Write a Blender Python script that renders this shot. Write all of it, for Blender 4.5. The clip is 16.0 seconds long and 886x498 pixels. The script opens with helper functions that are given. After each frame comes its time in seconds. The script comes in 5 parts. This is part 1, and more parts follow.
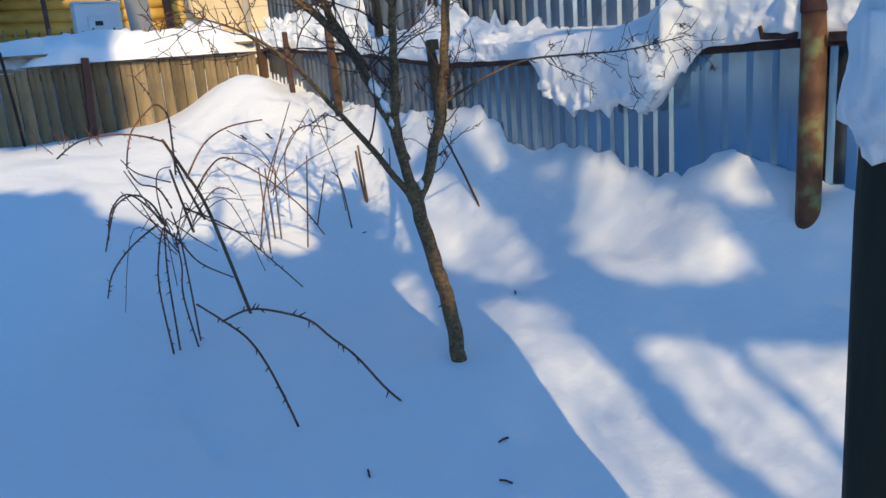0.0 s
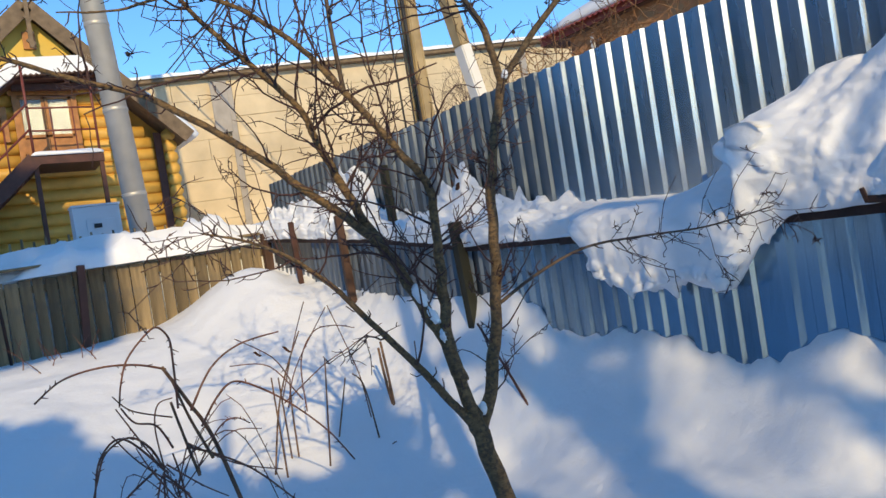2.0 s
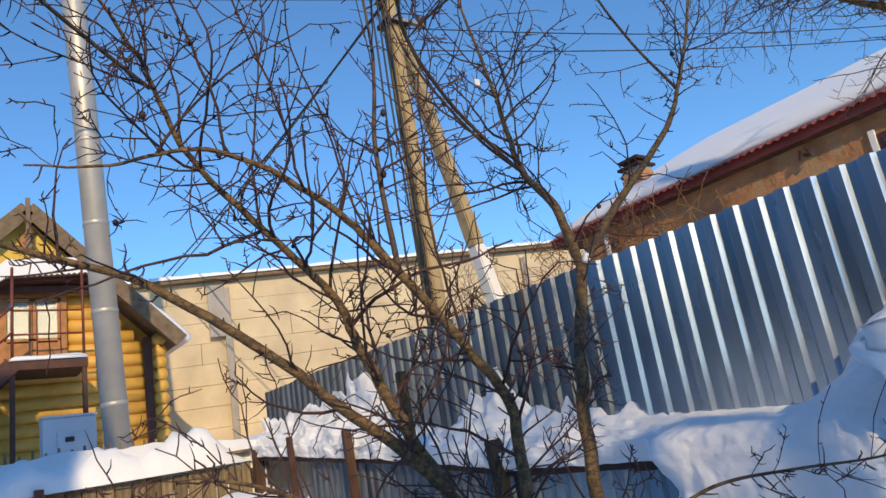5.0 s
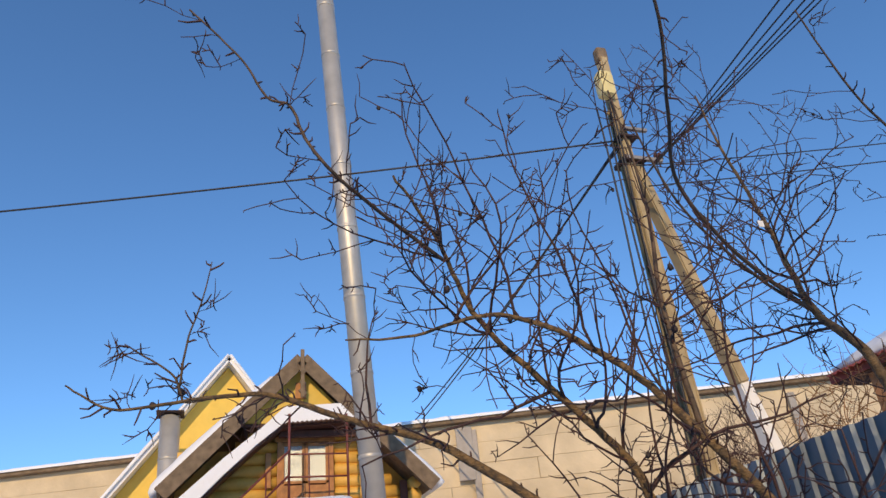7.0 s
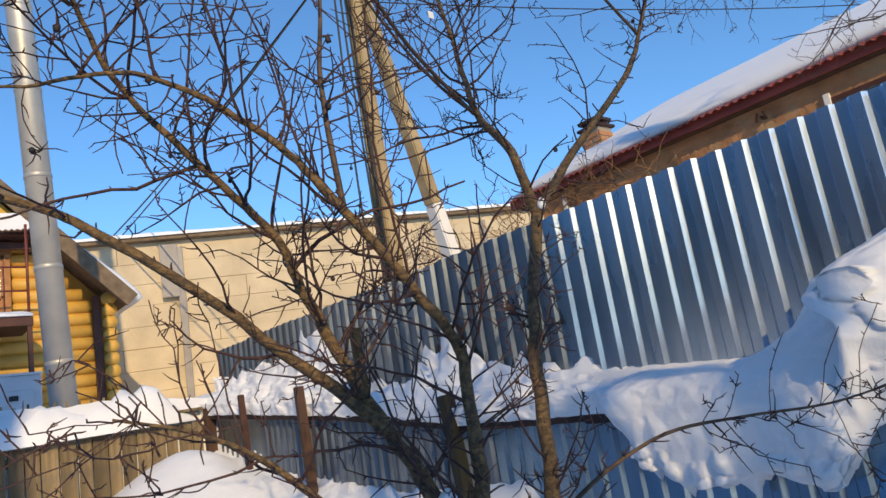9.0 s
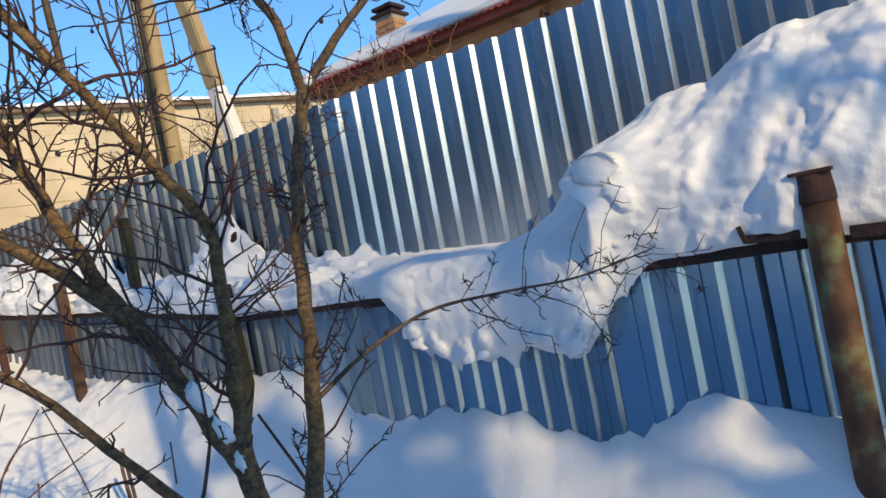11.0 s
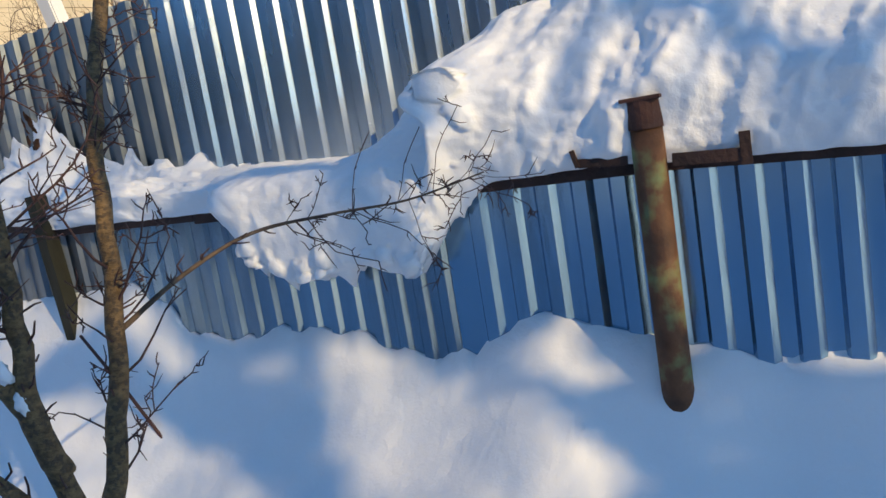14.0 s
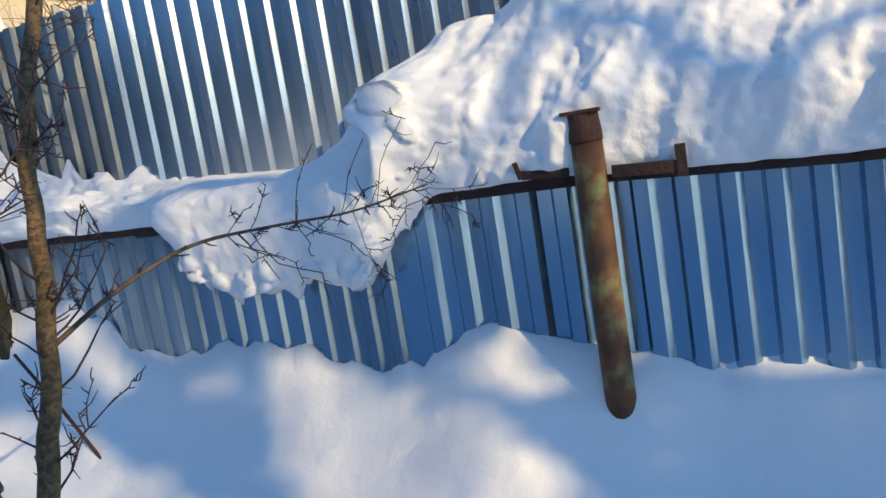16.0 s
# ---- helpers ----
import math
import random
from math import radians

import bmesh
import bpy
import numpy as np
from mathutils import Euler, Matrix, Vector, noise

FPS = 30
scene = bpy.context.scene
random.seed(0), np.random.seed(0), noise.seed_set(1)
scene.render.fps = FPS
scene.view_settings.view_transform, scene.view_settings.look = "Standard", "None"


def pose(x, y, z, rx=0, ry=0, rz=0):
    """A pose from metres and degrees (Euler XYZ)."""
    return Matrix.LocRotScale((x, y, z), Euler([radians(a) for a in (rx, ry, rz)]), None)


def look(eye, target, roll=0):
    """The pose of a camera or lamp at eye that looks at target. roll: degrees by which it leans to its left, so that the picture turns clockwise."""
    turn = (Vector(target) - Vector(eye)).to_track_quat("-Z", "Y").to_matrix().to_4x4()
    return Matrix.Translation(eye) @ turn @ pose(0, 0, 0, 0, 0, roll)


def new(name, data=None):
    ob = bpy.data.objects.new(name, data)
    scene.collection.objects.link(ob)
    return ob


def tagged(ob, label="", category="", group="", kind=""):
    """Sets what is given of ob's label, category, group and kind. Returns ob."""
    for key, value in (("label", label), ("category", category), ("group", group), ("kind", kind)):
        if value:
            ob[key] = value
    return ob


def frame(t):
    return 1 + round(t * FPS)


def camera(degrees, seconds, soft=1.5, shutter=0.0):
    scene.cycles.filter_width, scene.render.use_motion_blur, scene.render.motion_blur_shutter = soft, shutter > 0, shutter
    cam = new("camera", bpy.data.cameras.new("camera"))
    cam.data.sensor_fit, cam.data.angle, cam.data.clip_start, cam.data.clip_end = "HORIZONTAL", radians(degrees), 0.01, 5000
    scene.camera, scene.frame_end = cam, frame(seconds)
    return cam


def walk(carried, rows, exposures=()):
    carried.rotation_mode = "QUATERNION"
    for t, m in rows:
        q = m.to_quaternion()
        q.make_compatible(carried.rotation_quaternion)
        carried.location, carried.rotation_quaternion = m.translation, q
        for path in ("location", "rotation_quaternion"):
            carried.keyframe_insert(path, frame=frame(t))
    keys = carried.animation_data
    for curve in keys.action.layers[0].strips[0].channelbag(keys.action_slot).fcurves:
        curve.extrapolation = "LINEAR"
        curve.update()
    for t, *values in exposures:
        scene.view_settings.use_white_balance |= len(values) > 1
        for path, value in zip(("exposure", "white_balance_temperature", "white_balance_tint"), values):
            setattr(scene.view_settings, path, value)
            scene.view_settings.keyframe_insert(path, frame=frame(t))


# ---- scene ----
cam = camera(62.3, 16.0)
PATH = [
    (0, (0.182, 0.363, 1.448), (1.238, 1.999, 0.991), -4.6),
    (0.5, (0.383, 0.553, 1.46), (1.275, 2.281, 0.992), -10.1),
    (1, (0.449, 0.724, 1.522), (1.335, 2.468, 1.103), -11.4),
    (1.5, (0.317, 0.97, 1.555), (1.375, 2.651, 1.321), -8.7),
    (2, (0.353, 0.999, 1.602), (1.483, 2.65, 1.581), -8.9),
    (2.5, (0.427, 1.043, 1.618), (1.563, 2.688, 1.677), -9.5),
    (3, (0.541, 1.105, 1.602), (1.618, 2.79, 1.663), -9.8),
    (3.2, (0.548, 1.15, 1.594), (1.609, 2.845, 1.646), -10.0),
    (5.3, (0.549, 1.782, 1.743), (1.748, 3.264, 2.35), -8.4),
    (5.5, (0.515, 1.806, 1.759), (1.711, 3.267, 2.419), -7.7),
    (6, (0.438, 1.781, 1.785), (1.485, 3.274, 2.606), -7.4),
    (6.5, (0.384, 1.747, 1.8), (1.015, 3.408, 2.717), -5.1),
    (7, (0.417, 1.75, 1.791), (1.017, 3.411, 2.729), -5.9),
    (7.5, (0.513, 1.774, 1.786), (1.407, 3.316, 2.694), -8.1),
    (8, (0.557, 1.783, 1.756), (1.676, 3.246, 2.536), -9.3),
    (8.5, (0.601, 1.784, 1.719), (1.826, 3.252, 2.305), -9.6),
    (8.7, (0.617, 1.789, 1.698), (1.86, 3.272, 2.203), -9.6),
    (10.8, (0.714, 1.776, 1.622), (2.259, 3.044, 1.677), -10.3),
    (11, (0.758, 1.772, 1.627), (2.38, 2.941, 1.659), -10.8),
    (11.5, (0.821, 1.724, 1.628), (2.532, 2.761, 1.627), -12.4),
    (12, (0.85, 1.672, 1.631), (2.58, 2.676, 1.641), -13.3),
    (12.5, (0.877, 1.647, 1.639), (2.623, 2.622, 1.68), -13.9),
    (13, (0.879, 1.664, 1.644), (2.65, 2.59, 1.719), -13.7),
    (13.5, (0.891, 1.696, 1.651), (2.677, 2.596, 1.676), -10.5),
    (14, (0.896, 1.723, 1.648), (2.664, 2.615, 1.366), -9.4),
    (14.5, (0.878, 1.71, 1.674), (2.643, 2.587, 1.336), -10.1),
    (15, (0.875, 1.709, 1.668), (2.654, 2.565, 1.346), -9.9),
    (15.5, (0.886, 1.71, 1.64), (2.689, 2.526, 1.349), -9.4),
    (16, (0.896, 1.699, 1.633), (2.723, 2.47, 1.371), -9.3),
]
walk(cam, [(t, look(eye, target, roll)) for t, eye, target, roll in PATH], [(0.0, 0.02, 6150, -4), (0.6, -0.10, 6150, -4), (1.5, -0.14, 6200, -4), (3.0, -0.28, 6300, -3), (5.5, -0.32, 6300, 2),
                                                                        (6.5, -0.46, 6350, 5), (7.5, -0.46, 6350, 5), (8.5, -0.36, 6350, 2), (11.0, -0.15, 6450, -3), (13.0, -0.14, 6600, -3), (13.6, -0.10, 6600, -3), (15.0, 0.06, 6550, -4), (16.0, 0.08, 6550, -4)])

# ---- light ----
SUN_EL, SUN_AZ = 25.0, 201.0            # degrees; azimuth clockwise from +y
world = bpy.data.worlds.new("sky")
scene.world = world
world.use_nodes = True
wt = world.node_tree
wt.nodes.clear()
sky = wt.nodes.new("ShaderNodeTexSky")
sky.sky_type = "NISHITA"
sky.sun_disc = False
sky.sun_elevation, sky.sun_rotation = radians(SUN_EL), radians(SUN_AZ)
sky.air_density, sky.dust_density, sky.ozone_density = 1.0, 0.0, 7.0
bg = wt.nodes.new("ShaderNodeBackground")
bg.inputs["Strength"].default_value = 0.255
wo = wt.nodes.new("ShaderNodeOutputWorld")
wt.links.new(sky.outputs[0], bg.inputs[0])
wt.links.new(bg.outputs[0], wo.inputs[0])
ce, se = math.cos(radians(SUN_EL)), math.sin(radians(SUN_EL))
ux, uy = -math.sin(radians(SUN_AZ)), -math.cos(radians(SUN_AZ))   # the way the light goes on the plan
sun = new("sun", bpy.data.lights.new("sun", "SUN"))
sun.data.energy, sun.data.angle, sun.data.color = 4.4, radians(0.53), (1.0, 0.69, 0.385)
sun.matrix_world = look((0, 0, 20), (ux * ce, uy * ce, 20 - se))


# ---- materials ----
def material(name, base, rough=0.6, metal=0.0, var=0.12, scale=6.0, bump=0.2, bscale=40.0, tint=None, spread=0.0, stretch=(1, 1, 1), spot=None, spots=(0.55, 0.7), spotscale=3.0, bdist=0.01):
    """A procedural surface: two scales of noise on the colour, fine relief, an optional second colour in patches, and a change from object to object."""
    m = bpy.data.materials.new(name)
    m.use_nodes = True
    t = m.node_tree
    n, l = t.nodes, t.links
    b = n["Principled BSDF"]
    b.inputs["Roughness"].default_value, b.inputs["Metallic"].default_value = rough, metal
    co = n.new("ShaderNodeTexCoord")
    mp = n.new("ShaderNodeMapping")
    mp.inputs["Scale"].default_value = stretch
    l.new(co.outputs["Object"], mp.inputs[0])
    coarse, fine = n.new("ShaderNodeTexNoise"), n.new("ShaderNodeTexNoise")
    coarse.inputs["Scale"].default_value, coarse.inputs["Detail"].default_value = scale, 5
    fine.inputs["Scale"].default_value, fine.inputs["Detail"].default_value = bscale, 4
    l.new(mp.outputs[0], coarse.inputs[0])
    l.new(mp.outputs[0], fine.inputs[0])
    ramp = n.new("ShaderNodeValToRGB")
    two = tint or tuple(max(0, c * (1 - 2.2 * var)) for c in base)
    ramp.color_ramp.elements[0].position, ramp.color_ramp.elements[1].position = 0.3, 0.7
    ramp.color_ramp.elements[0].color, ramp.color_ramp.elements[1].color = (*two, 1), (*base, 1)
    l.new(coarse.outputs[0], ramp.inputs[0])
    out = ramp.outputs[0]
    if spot:
        patch = n.new("ShaderNodeTexNoise")
        patch.inputs["Scale"].default_value, patch.inputs["Detail"].default_value = spotscale, 6
        l.new(co.outputs["Object"], patch.inputs[0])
        pr = n.new("ShaderNodeMapRange")
        pr.inputs[1].default_value, pr.inputs[2].default_value = spots
        l.new(patch.outputs[0], pr.inputs[0])
        mx = n.new("ShaderNodeMixRGB")
        mx.inputs[2].default_value = (*spot, 1)
        l.new(pr.outputs[0], mx.inputs[0])
        l.new(out, mx.inputs[1])
        out = mx.outputs[0]
    if spread:
        info, hs, mr = n.new("ShaderNodeObjectInfo"), n.new("ShaderNodeHueSaturation"), n.new("ShaderNodeMapRange")
        mr.inputs[3].default_value, mr.inputs[4].default_value = 1 - spread, 1 + spread
        l.new(info.outputs["Random"], mr.inputs[0])
        l.new(mr.outputs[0], hs.inputs["Value"])
        l.new(out, hs.inputs["Color"])
        out = hs.outputs[0]
    l.new(out, b.inputs["Base Color"])
    rr = n.new("ShaderNodeMapRange")
    rr.inputs[3].default_value, rr.inputs[4].default_value = max(0.05, rough - 0.1), min(1, rough + 0.1)
    l.new(fine.outputs[0], rr.inputs[0])
    l.new(rr.outputs[0], b.inputs["Roughness"])
    bp = n.new("ShaderNodeBump")
    bp.inputs["Strength"].default_value, bp.inputs["Distance"].default_value = bump, bdist
    l.new(fine.outputs[0], bp.inputs["Height"])
    l.new(bp.outputs[0], b.inputs["Normal"])
    return m


SNOW = material("snow", (0.86, 0.88, 0.90), 0.62, var=0.012, scale=2.0, bump=0.22, bscale=34, bdist=0.010)


def grain(m, scale, strength, dist):
    """A second, finer relief over a material's own."""
    n, l = m.node_tree.nodes, m.node_tree.links
    b = n["Principled BSDF"]
    first = b.inputs["Normal"].links[0].from_socket
    co, nz, bp = n.new("ShaderNodeTexCoord"), n.new("ShaderNodeTexNoise"), n.new("ShaderNodeBump")
    nz.inputs["Scale"].default_value, nz.inputs["Detail"].default_value = scale, 3
    bp.inputs["Strength"].default_value, bp.inputs["Distance"].default_value = strength, dist
    l.new(co.outputs["Object"], nz.inputs[0])
    l.new(nz.outputs[0], bp.inputs["Height"])
    l.new(first, bp.inputs["Normal"])
    l.new(bp.outputs[0], b.inputs["Normal"])


grain(SNOW, 9, 0.35, 0.025)
grain(SNOW, 130, 0.35, 0.003)
ROOFSNOW = material("roof snow", (0.86, 0.88, 0.90), 0.65, var=0.015, scale=1.0, bump=0.3, bscale=8, bdist=0.03)
ZINC = material("galvanised sheet", (0.43, 0.53, 0.665), 0.26, 0.93, var=0.10, scale=2.5, bump=0.30, bscale=5, spread=0.10, stretch=(1, 1, 0.2), bdist=0.02)
# bluer copy of ZINC: the mirrored blue of the snow is put into the colour
LOWZINC = material("galvanised sheet with mirrored blue", (0.27, 0.435, 0.61), 0.21, 0.92, var=0.12, scale=2.5, bump=0.35, bscale=5, spread=0.10, stretch=(1, 1, 0.2), bdist=0.02)
MIDZINC = material("dull galvanised sheet", (0.24, 0.345, 0.45), 0.23, 0.92, var=0.16, scale=3, bump=0.35, bscale=5, spread=0.12, stretch=(1, 1, 0.2), bdist=0.02)
# weathered copy of ZINC, also darkened: tree shade is put into the colour
OLDSHADEZINC = material("weathered galvanised sheet with tree shade", (0.235, 0.275, 0.32), 0.38, 0.88, var=0.16, scale=3, bump=0.35, bscale=5, spread=0.12, stretch=(1, 1, 0.2), bdist=0.02)
RUSTRAIL = material("rusty dark rail", (0.045, 0.020, 0.015), 0.75, var=0.25, scale=9, bump=0.5, bscale=60)
RUSTPIPE = material("rusty painted pipe", (0.19, 0.085, 0.036), 0.7, var=0.36, scale=7, bump=0.35, bscale=45, spot=(0.17, 0.21, 0.085), spots=(0.53, 0.66), spotscale=7)
RUST = material("rust", (0.085, 0.035, 0.025), 0.8, var=0.25, scale=8, bump=0.4, bscale=50)
GREYWOOD = material("weathered boards", (0.33, 0.245, 0.13), 0.85, var=0.34, scale=16, bump=0.8, bscale=45, spread=0.40, stretch=(1, 1, 0.06), spot=(0.10, 0.085, 0.065), spots=(0.50, 0.72), spotscale=5)
BROWNWOOD = material("brown wooden post", (0.10, 0.05, 0.03), 0.8, var=0.25, scale=10, bump=0.4, bscale=30, stretch=(1, 1, 0.1))
MOSSWOOD = material("mossy wooden post", (0.035, 0.036, 0.022), 0.9, var=0.25, scale=10, bump=0.5, bscale=35, stretch=(1, 1, 0.15))
BARK = material("bark", (0.25, 0.158, 0.066), 0.75, var=0.30, scale=40, bump=0.8, bscale=110, spot=(0.085, 0.058, 0.032), spots=(0.50, 0.60), spotscale=60, bdist=0.008, stretch=(1, 1, 2))
YOUNGBARK = material("young bark", (0.13, 0.085, 0.05), 0.65, var=0.3, scale=24, bump=0.4, bscale=90)
TWIG = material("twig bark", (0.085, 0.040, 0.032), 0.7, var=0.25, scale=30, bump=0.3, bscale=90)
CANE = material("cane", (0.20, 0.085, 0.05), 0.6, var=0.3, scale=14, bump=0.25, bscale=80)
STALK = material("dry stalk", (0.22, 0.13, 0.075), 0.8, var=0.3, scale=18, bump=0.3, bscale=80)
LEAF = material("dry leaf", (0.24, 0.10, 0.04), 0.75, var=0.3, scale=30, bump=0.3, bscale=90)
OLDFRUIT = material("withered fruit", (0.04, 0.025, 0.025), 0.6, var=0.3, scale=30, bump=0.5, bscale=90)
YLOG = material("yellow painted log", (0.78, 0.455, 0.085), 0.55, var=0.1, scale=5, bump=0.2, bscale=25, spread=0.06)
YBOARD = material("yellow painted boards", (0.78, 0.54, 0.09), 0.6, var=0.06, scale=3, bump=0.15, bscale=25, spread=0.04)
DARKWOOD = material("dark stained wood", (0.10, 0.035, 0.022), 0.6, var=0.2, scale=8, bump=0.25, bscale=35)
ROOFBOARD = material("weathered roof board", (0.23, 0.165, 0.10), 0.8, var=0.2, scale=8, bump=0.3, bscale=35)
ORANGEWOOD = material("varnished wood", (0.50, 0.22, 0.06), 0.45, var=0.18, scale=9, bump=0.2, bscale=40)
REDIRON = material("red-brown painted iron", (0.20, 0.05, 0.035), 0.5, var=0.15, scale=9, bump=0.15, bscale=40)
BEIGE = material("beige plastered slab", (0.70, 0.58, 0.385), 0.85, var=0.13, scale=1.3, bump=0.25, bscale=14, spread=0.04, bdist=0.02)
GREYSTRIP = material("grey metal strip", (0.32, 0.30, 0.28), 0.6, 0.3, var=0.1, scale=4)
FLUE = material("galvanised flue", (0.54, 0.52, 0.47), 0.48, 0.4, var=0.12, scale=3, bump=0.1, bscale=14)
CONCRETE = material("pole concrete", (0.47, 0.37, 0.21), 0.9, var=0.15, scale=5, bump=0.35, bscale=50)
MATTWHITE = material("matt white", (0.84, 0.84, 0.82), 0.8, var=0.04, scale=5, bump=0.2, bscale=40)
CREAM = material("cream enamel", (0.78, 0.66, 0.30), 0.4, var=0.05, scale=6, bump=0.05)
REDROOF = material("red roof sheet", (0.30, 0.065, 0.045), 0.45, 0.1, var=0.15, scale=4, bump=0.1)
PLASTER = material("orange plaster", (0.56, 0.29, 0.135), 0.9, var=0.22, scale=3, bump=0.6, bscale=18, spot=(0.42, 0.27, 0.14), spots=(0.50, 0.60), spotscale=3.5, bdist=0.03)
BRICK = material("brick", (0.52, 0.27, 0.13), 0.88, var=0.15, scale=6, bump=0.35, bscale=40, spread=0.2)
MORTAR = material("mortar", (0.36, 0.31, 0.25), 0.92, var=0.1, scale=9, bump=0.3, bscale=60)
WHITE = material("white paint", (0.78, 0.79, 0.80), 0.45, var=0.03, scale=6, bump=0.05)
BOXWHITE = material("pale grey enamel", (0.66, 0.68, 0.70), 0.4, var=0.03, scale=6, bump=0.05)
BLACK = material("black rubber", (0.02, 0.02, 0.022), 0.5, var=0.1, scale=8, bump=0.1)
CURTAIN = material("white curtain", (0.66, 0.66, 0.64), 0.9, var=0.1, scale=9, bump=0.2, bscale=20, stretch=(6, 6, 0.4))
GLASS = material("window glass", (0.75, 0.8, 0.82), 0.06, 0.0, var=0.01, bump=0.0)
GLASS.node_tree.nodes["Principled BSDF"].inputs["Transmission Weight"].default_value = 0.96
GLASS.node_tree.nodes["Principled BSDF"].inputs["IOR"].default_value = 1.25
LOT = material("dull wall", (0.34, 0.29, 0.23), 0.85, var=0.12, scale=1.5, bump=0.3, bscale=12)


# ---- mesh helpers ----
def mesh_object(name, verts, faces, mat, parent=None, smooth=True):
    me = bpy.data.meshes.new(name)
    me.from_pydata([tuple(v) for v in verts], [], [tuple(f) for f in faces])
    me.materials.append(mat)
    me.polygons.foreach_set("use_smooth", [smooth] * len(me.polygons))
    me.update()
    ob = new(name, me)
    ob.parent = parent
    return ob


def part(name, bm, mat, parent=None, label="", smooth=False):
    me = bpy.data.meshes.new(name)
    bm.to_mesh(me)
    bm.free()
    me.materials.append(mat)
    me.polygons.foreach_set("use_smooth", [smooth] * len(me.polygons))
    ob = new(name, me)
    ob.parent = parent
    if label:
        tagged(ob, label)
    return ob


def thing(name, label, category, at=(0, 0, 0), group="", kind=""):
    ob = new(name)
    ob.empty_display_size = 0.1
    ob.location = at
    return tagged(ob, label, category, group, kind)


def box_bm(size, at=(0, 0, 0), bevel=0.0, rot=None, bm=None):
    bm = bm or bmesh.new()
    m = Matrix.Translation(at) @ (rot or Matrix()) @ Matrix.Diagonal((*size, 1))
    made = bmesh.ops.create_cube(bm, size=1, matrix=m)
    if bevel:
        edges = list({e for v in made["verts"] for e in v.link_edges})
        bmesh.ops.bevel(bm, geom=edges, offset=bevel, segments=2, affect="EDGES", profile=0.7)
    return bm


def box(name, size, at, mat, parent=None, bevel=0.006, label="", rot=None):
    return part(name, box_bm(size, at, bevel, rot), mat, parent, label)


class Tubes:
    """Tapered tubes along polylines, gathered into one mesh."""

    def __init__(self):
        self.v, self.f = [], []

    def add(self, pts, radii, sides=6, cap=True, wob=0.0):
        pts = [Vector(p) for p in pts]
        n = len(pts)
        if not hasattr(radii, "__len__"):
            radii = [radii] * n
        ref = None
        base = len(self.v)
        for i, p in enumerate(pts):
            d = (pts[min(i + 1, n - 1)] - pts[max(i - 1, 0)]).normalized()
            if ref is None:
                ref = d.orthogonal().normalized()
            ref = (ref - d * ref.dot(d))
            ref = ref.normalized() if ref.length > 1e-6 else d.orthogonal().normalized()
            bi = d.cross(ref)
            for k in range(sides):
                a = 2 * math.pi * k / sides
                r = radii[i] * (1 + wob * (noise.noise(p * 23 + Vector((k * 1.7, 0, 0)))))
                self.v.append(p + (ref * math.cos(a) + bi * math.sin(a)) * r)
        for i in range(n - 1):
            for k in range(sides):
                k2 = (k + 1) % sides
                a, b = base + i * sides, base + (i + 1) * sides
                self.f.append((a + k, a + k2, b + k2, b + k))
        if cap:
            self.f.append(tuple(base + k for k in reversed(range(sides))))
            self.f.append(tuple(base + (n - 1) * sides + k for k in range(sides)))
        return self

    def make(self, name, mat, parent=None, smooth=True, label=""):
        ob = mesh_object(name, self.v, self.f, mat, parent, smooth)
        if label:
            tagged(ob, label)
        return ob


def spline(pts, per=6):
    """A smooth curve through the points."""
    pts = [Vector(p) for p in pts]
    out = []
    for i in range(len(pts) - 1):
        p0, p1, p2, p3 = pts[max(i - 1, 0)], pts[i], pts[i + 1], pts[min(i + 2, len(pts) - 1)]
        for k in range(per):
            t = k / per
            out.append(0.5 * ((2 * p1) + (p2 - p0) * t + (2 * p0 - 5 * p1 + 4 * p2 - p3) * t * t + (3 * p1 - p0 - 3 * p2 + p3) * t ** 3))
    out.append(pts[-1])
    return out


def taper(a, b, n):
    return [a + (b - a) * i / (n - 1) for i in range(n)]


def fbm(x, y, z=0.0, o=4):
    return noise.fractal(Vector((x, y, z)), 1.0, 2.0, o)


def step(a, b, x):
    t = min(1, max(0, (x - a) / (b - a)))
    return t * t * (3 - 2 * t)


# ---- the lot: snow ground ----
FX, UX, PY = 3.35, 3.74, 8.80        # low sheet fence, tall sheet fence behind it, board fence
FOOT_Y = (-6, 0.6, 1.5, 1.87, 1.97, 2.08, 2.24, 2.37, 2.57, 2.64, 2.79, 2.89, 3.04, 3.16, 3.26, 3.36, 3.52, 3.58, 3.63, 3.81, 3.98, 4.12, 4.25, 4.37, 4.45, 4.58, 4.70, 5.5, 7.0, 8.8, 20)
FOOT_Z = (0.6, 0.72, 0.78, 0.78, 0.80, 0.85, 0.88, 0.91, 0.975, 0.96, 0.885, 0.83, 0.80, 0.83, 0.88, 0.925, 0.93, 0.995, 0.955, 0.972, 0.953, 0.923, 0.942, 1.016, 1.11, 1.167, 1.22, 1.17, 1.3, 1.6, 1.6)


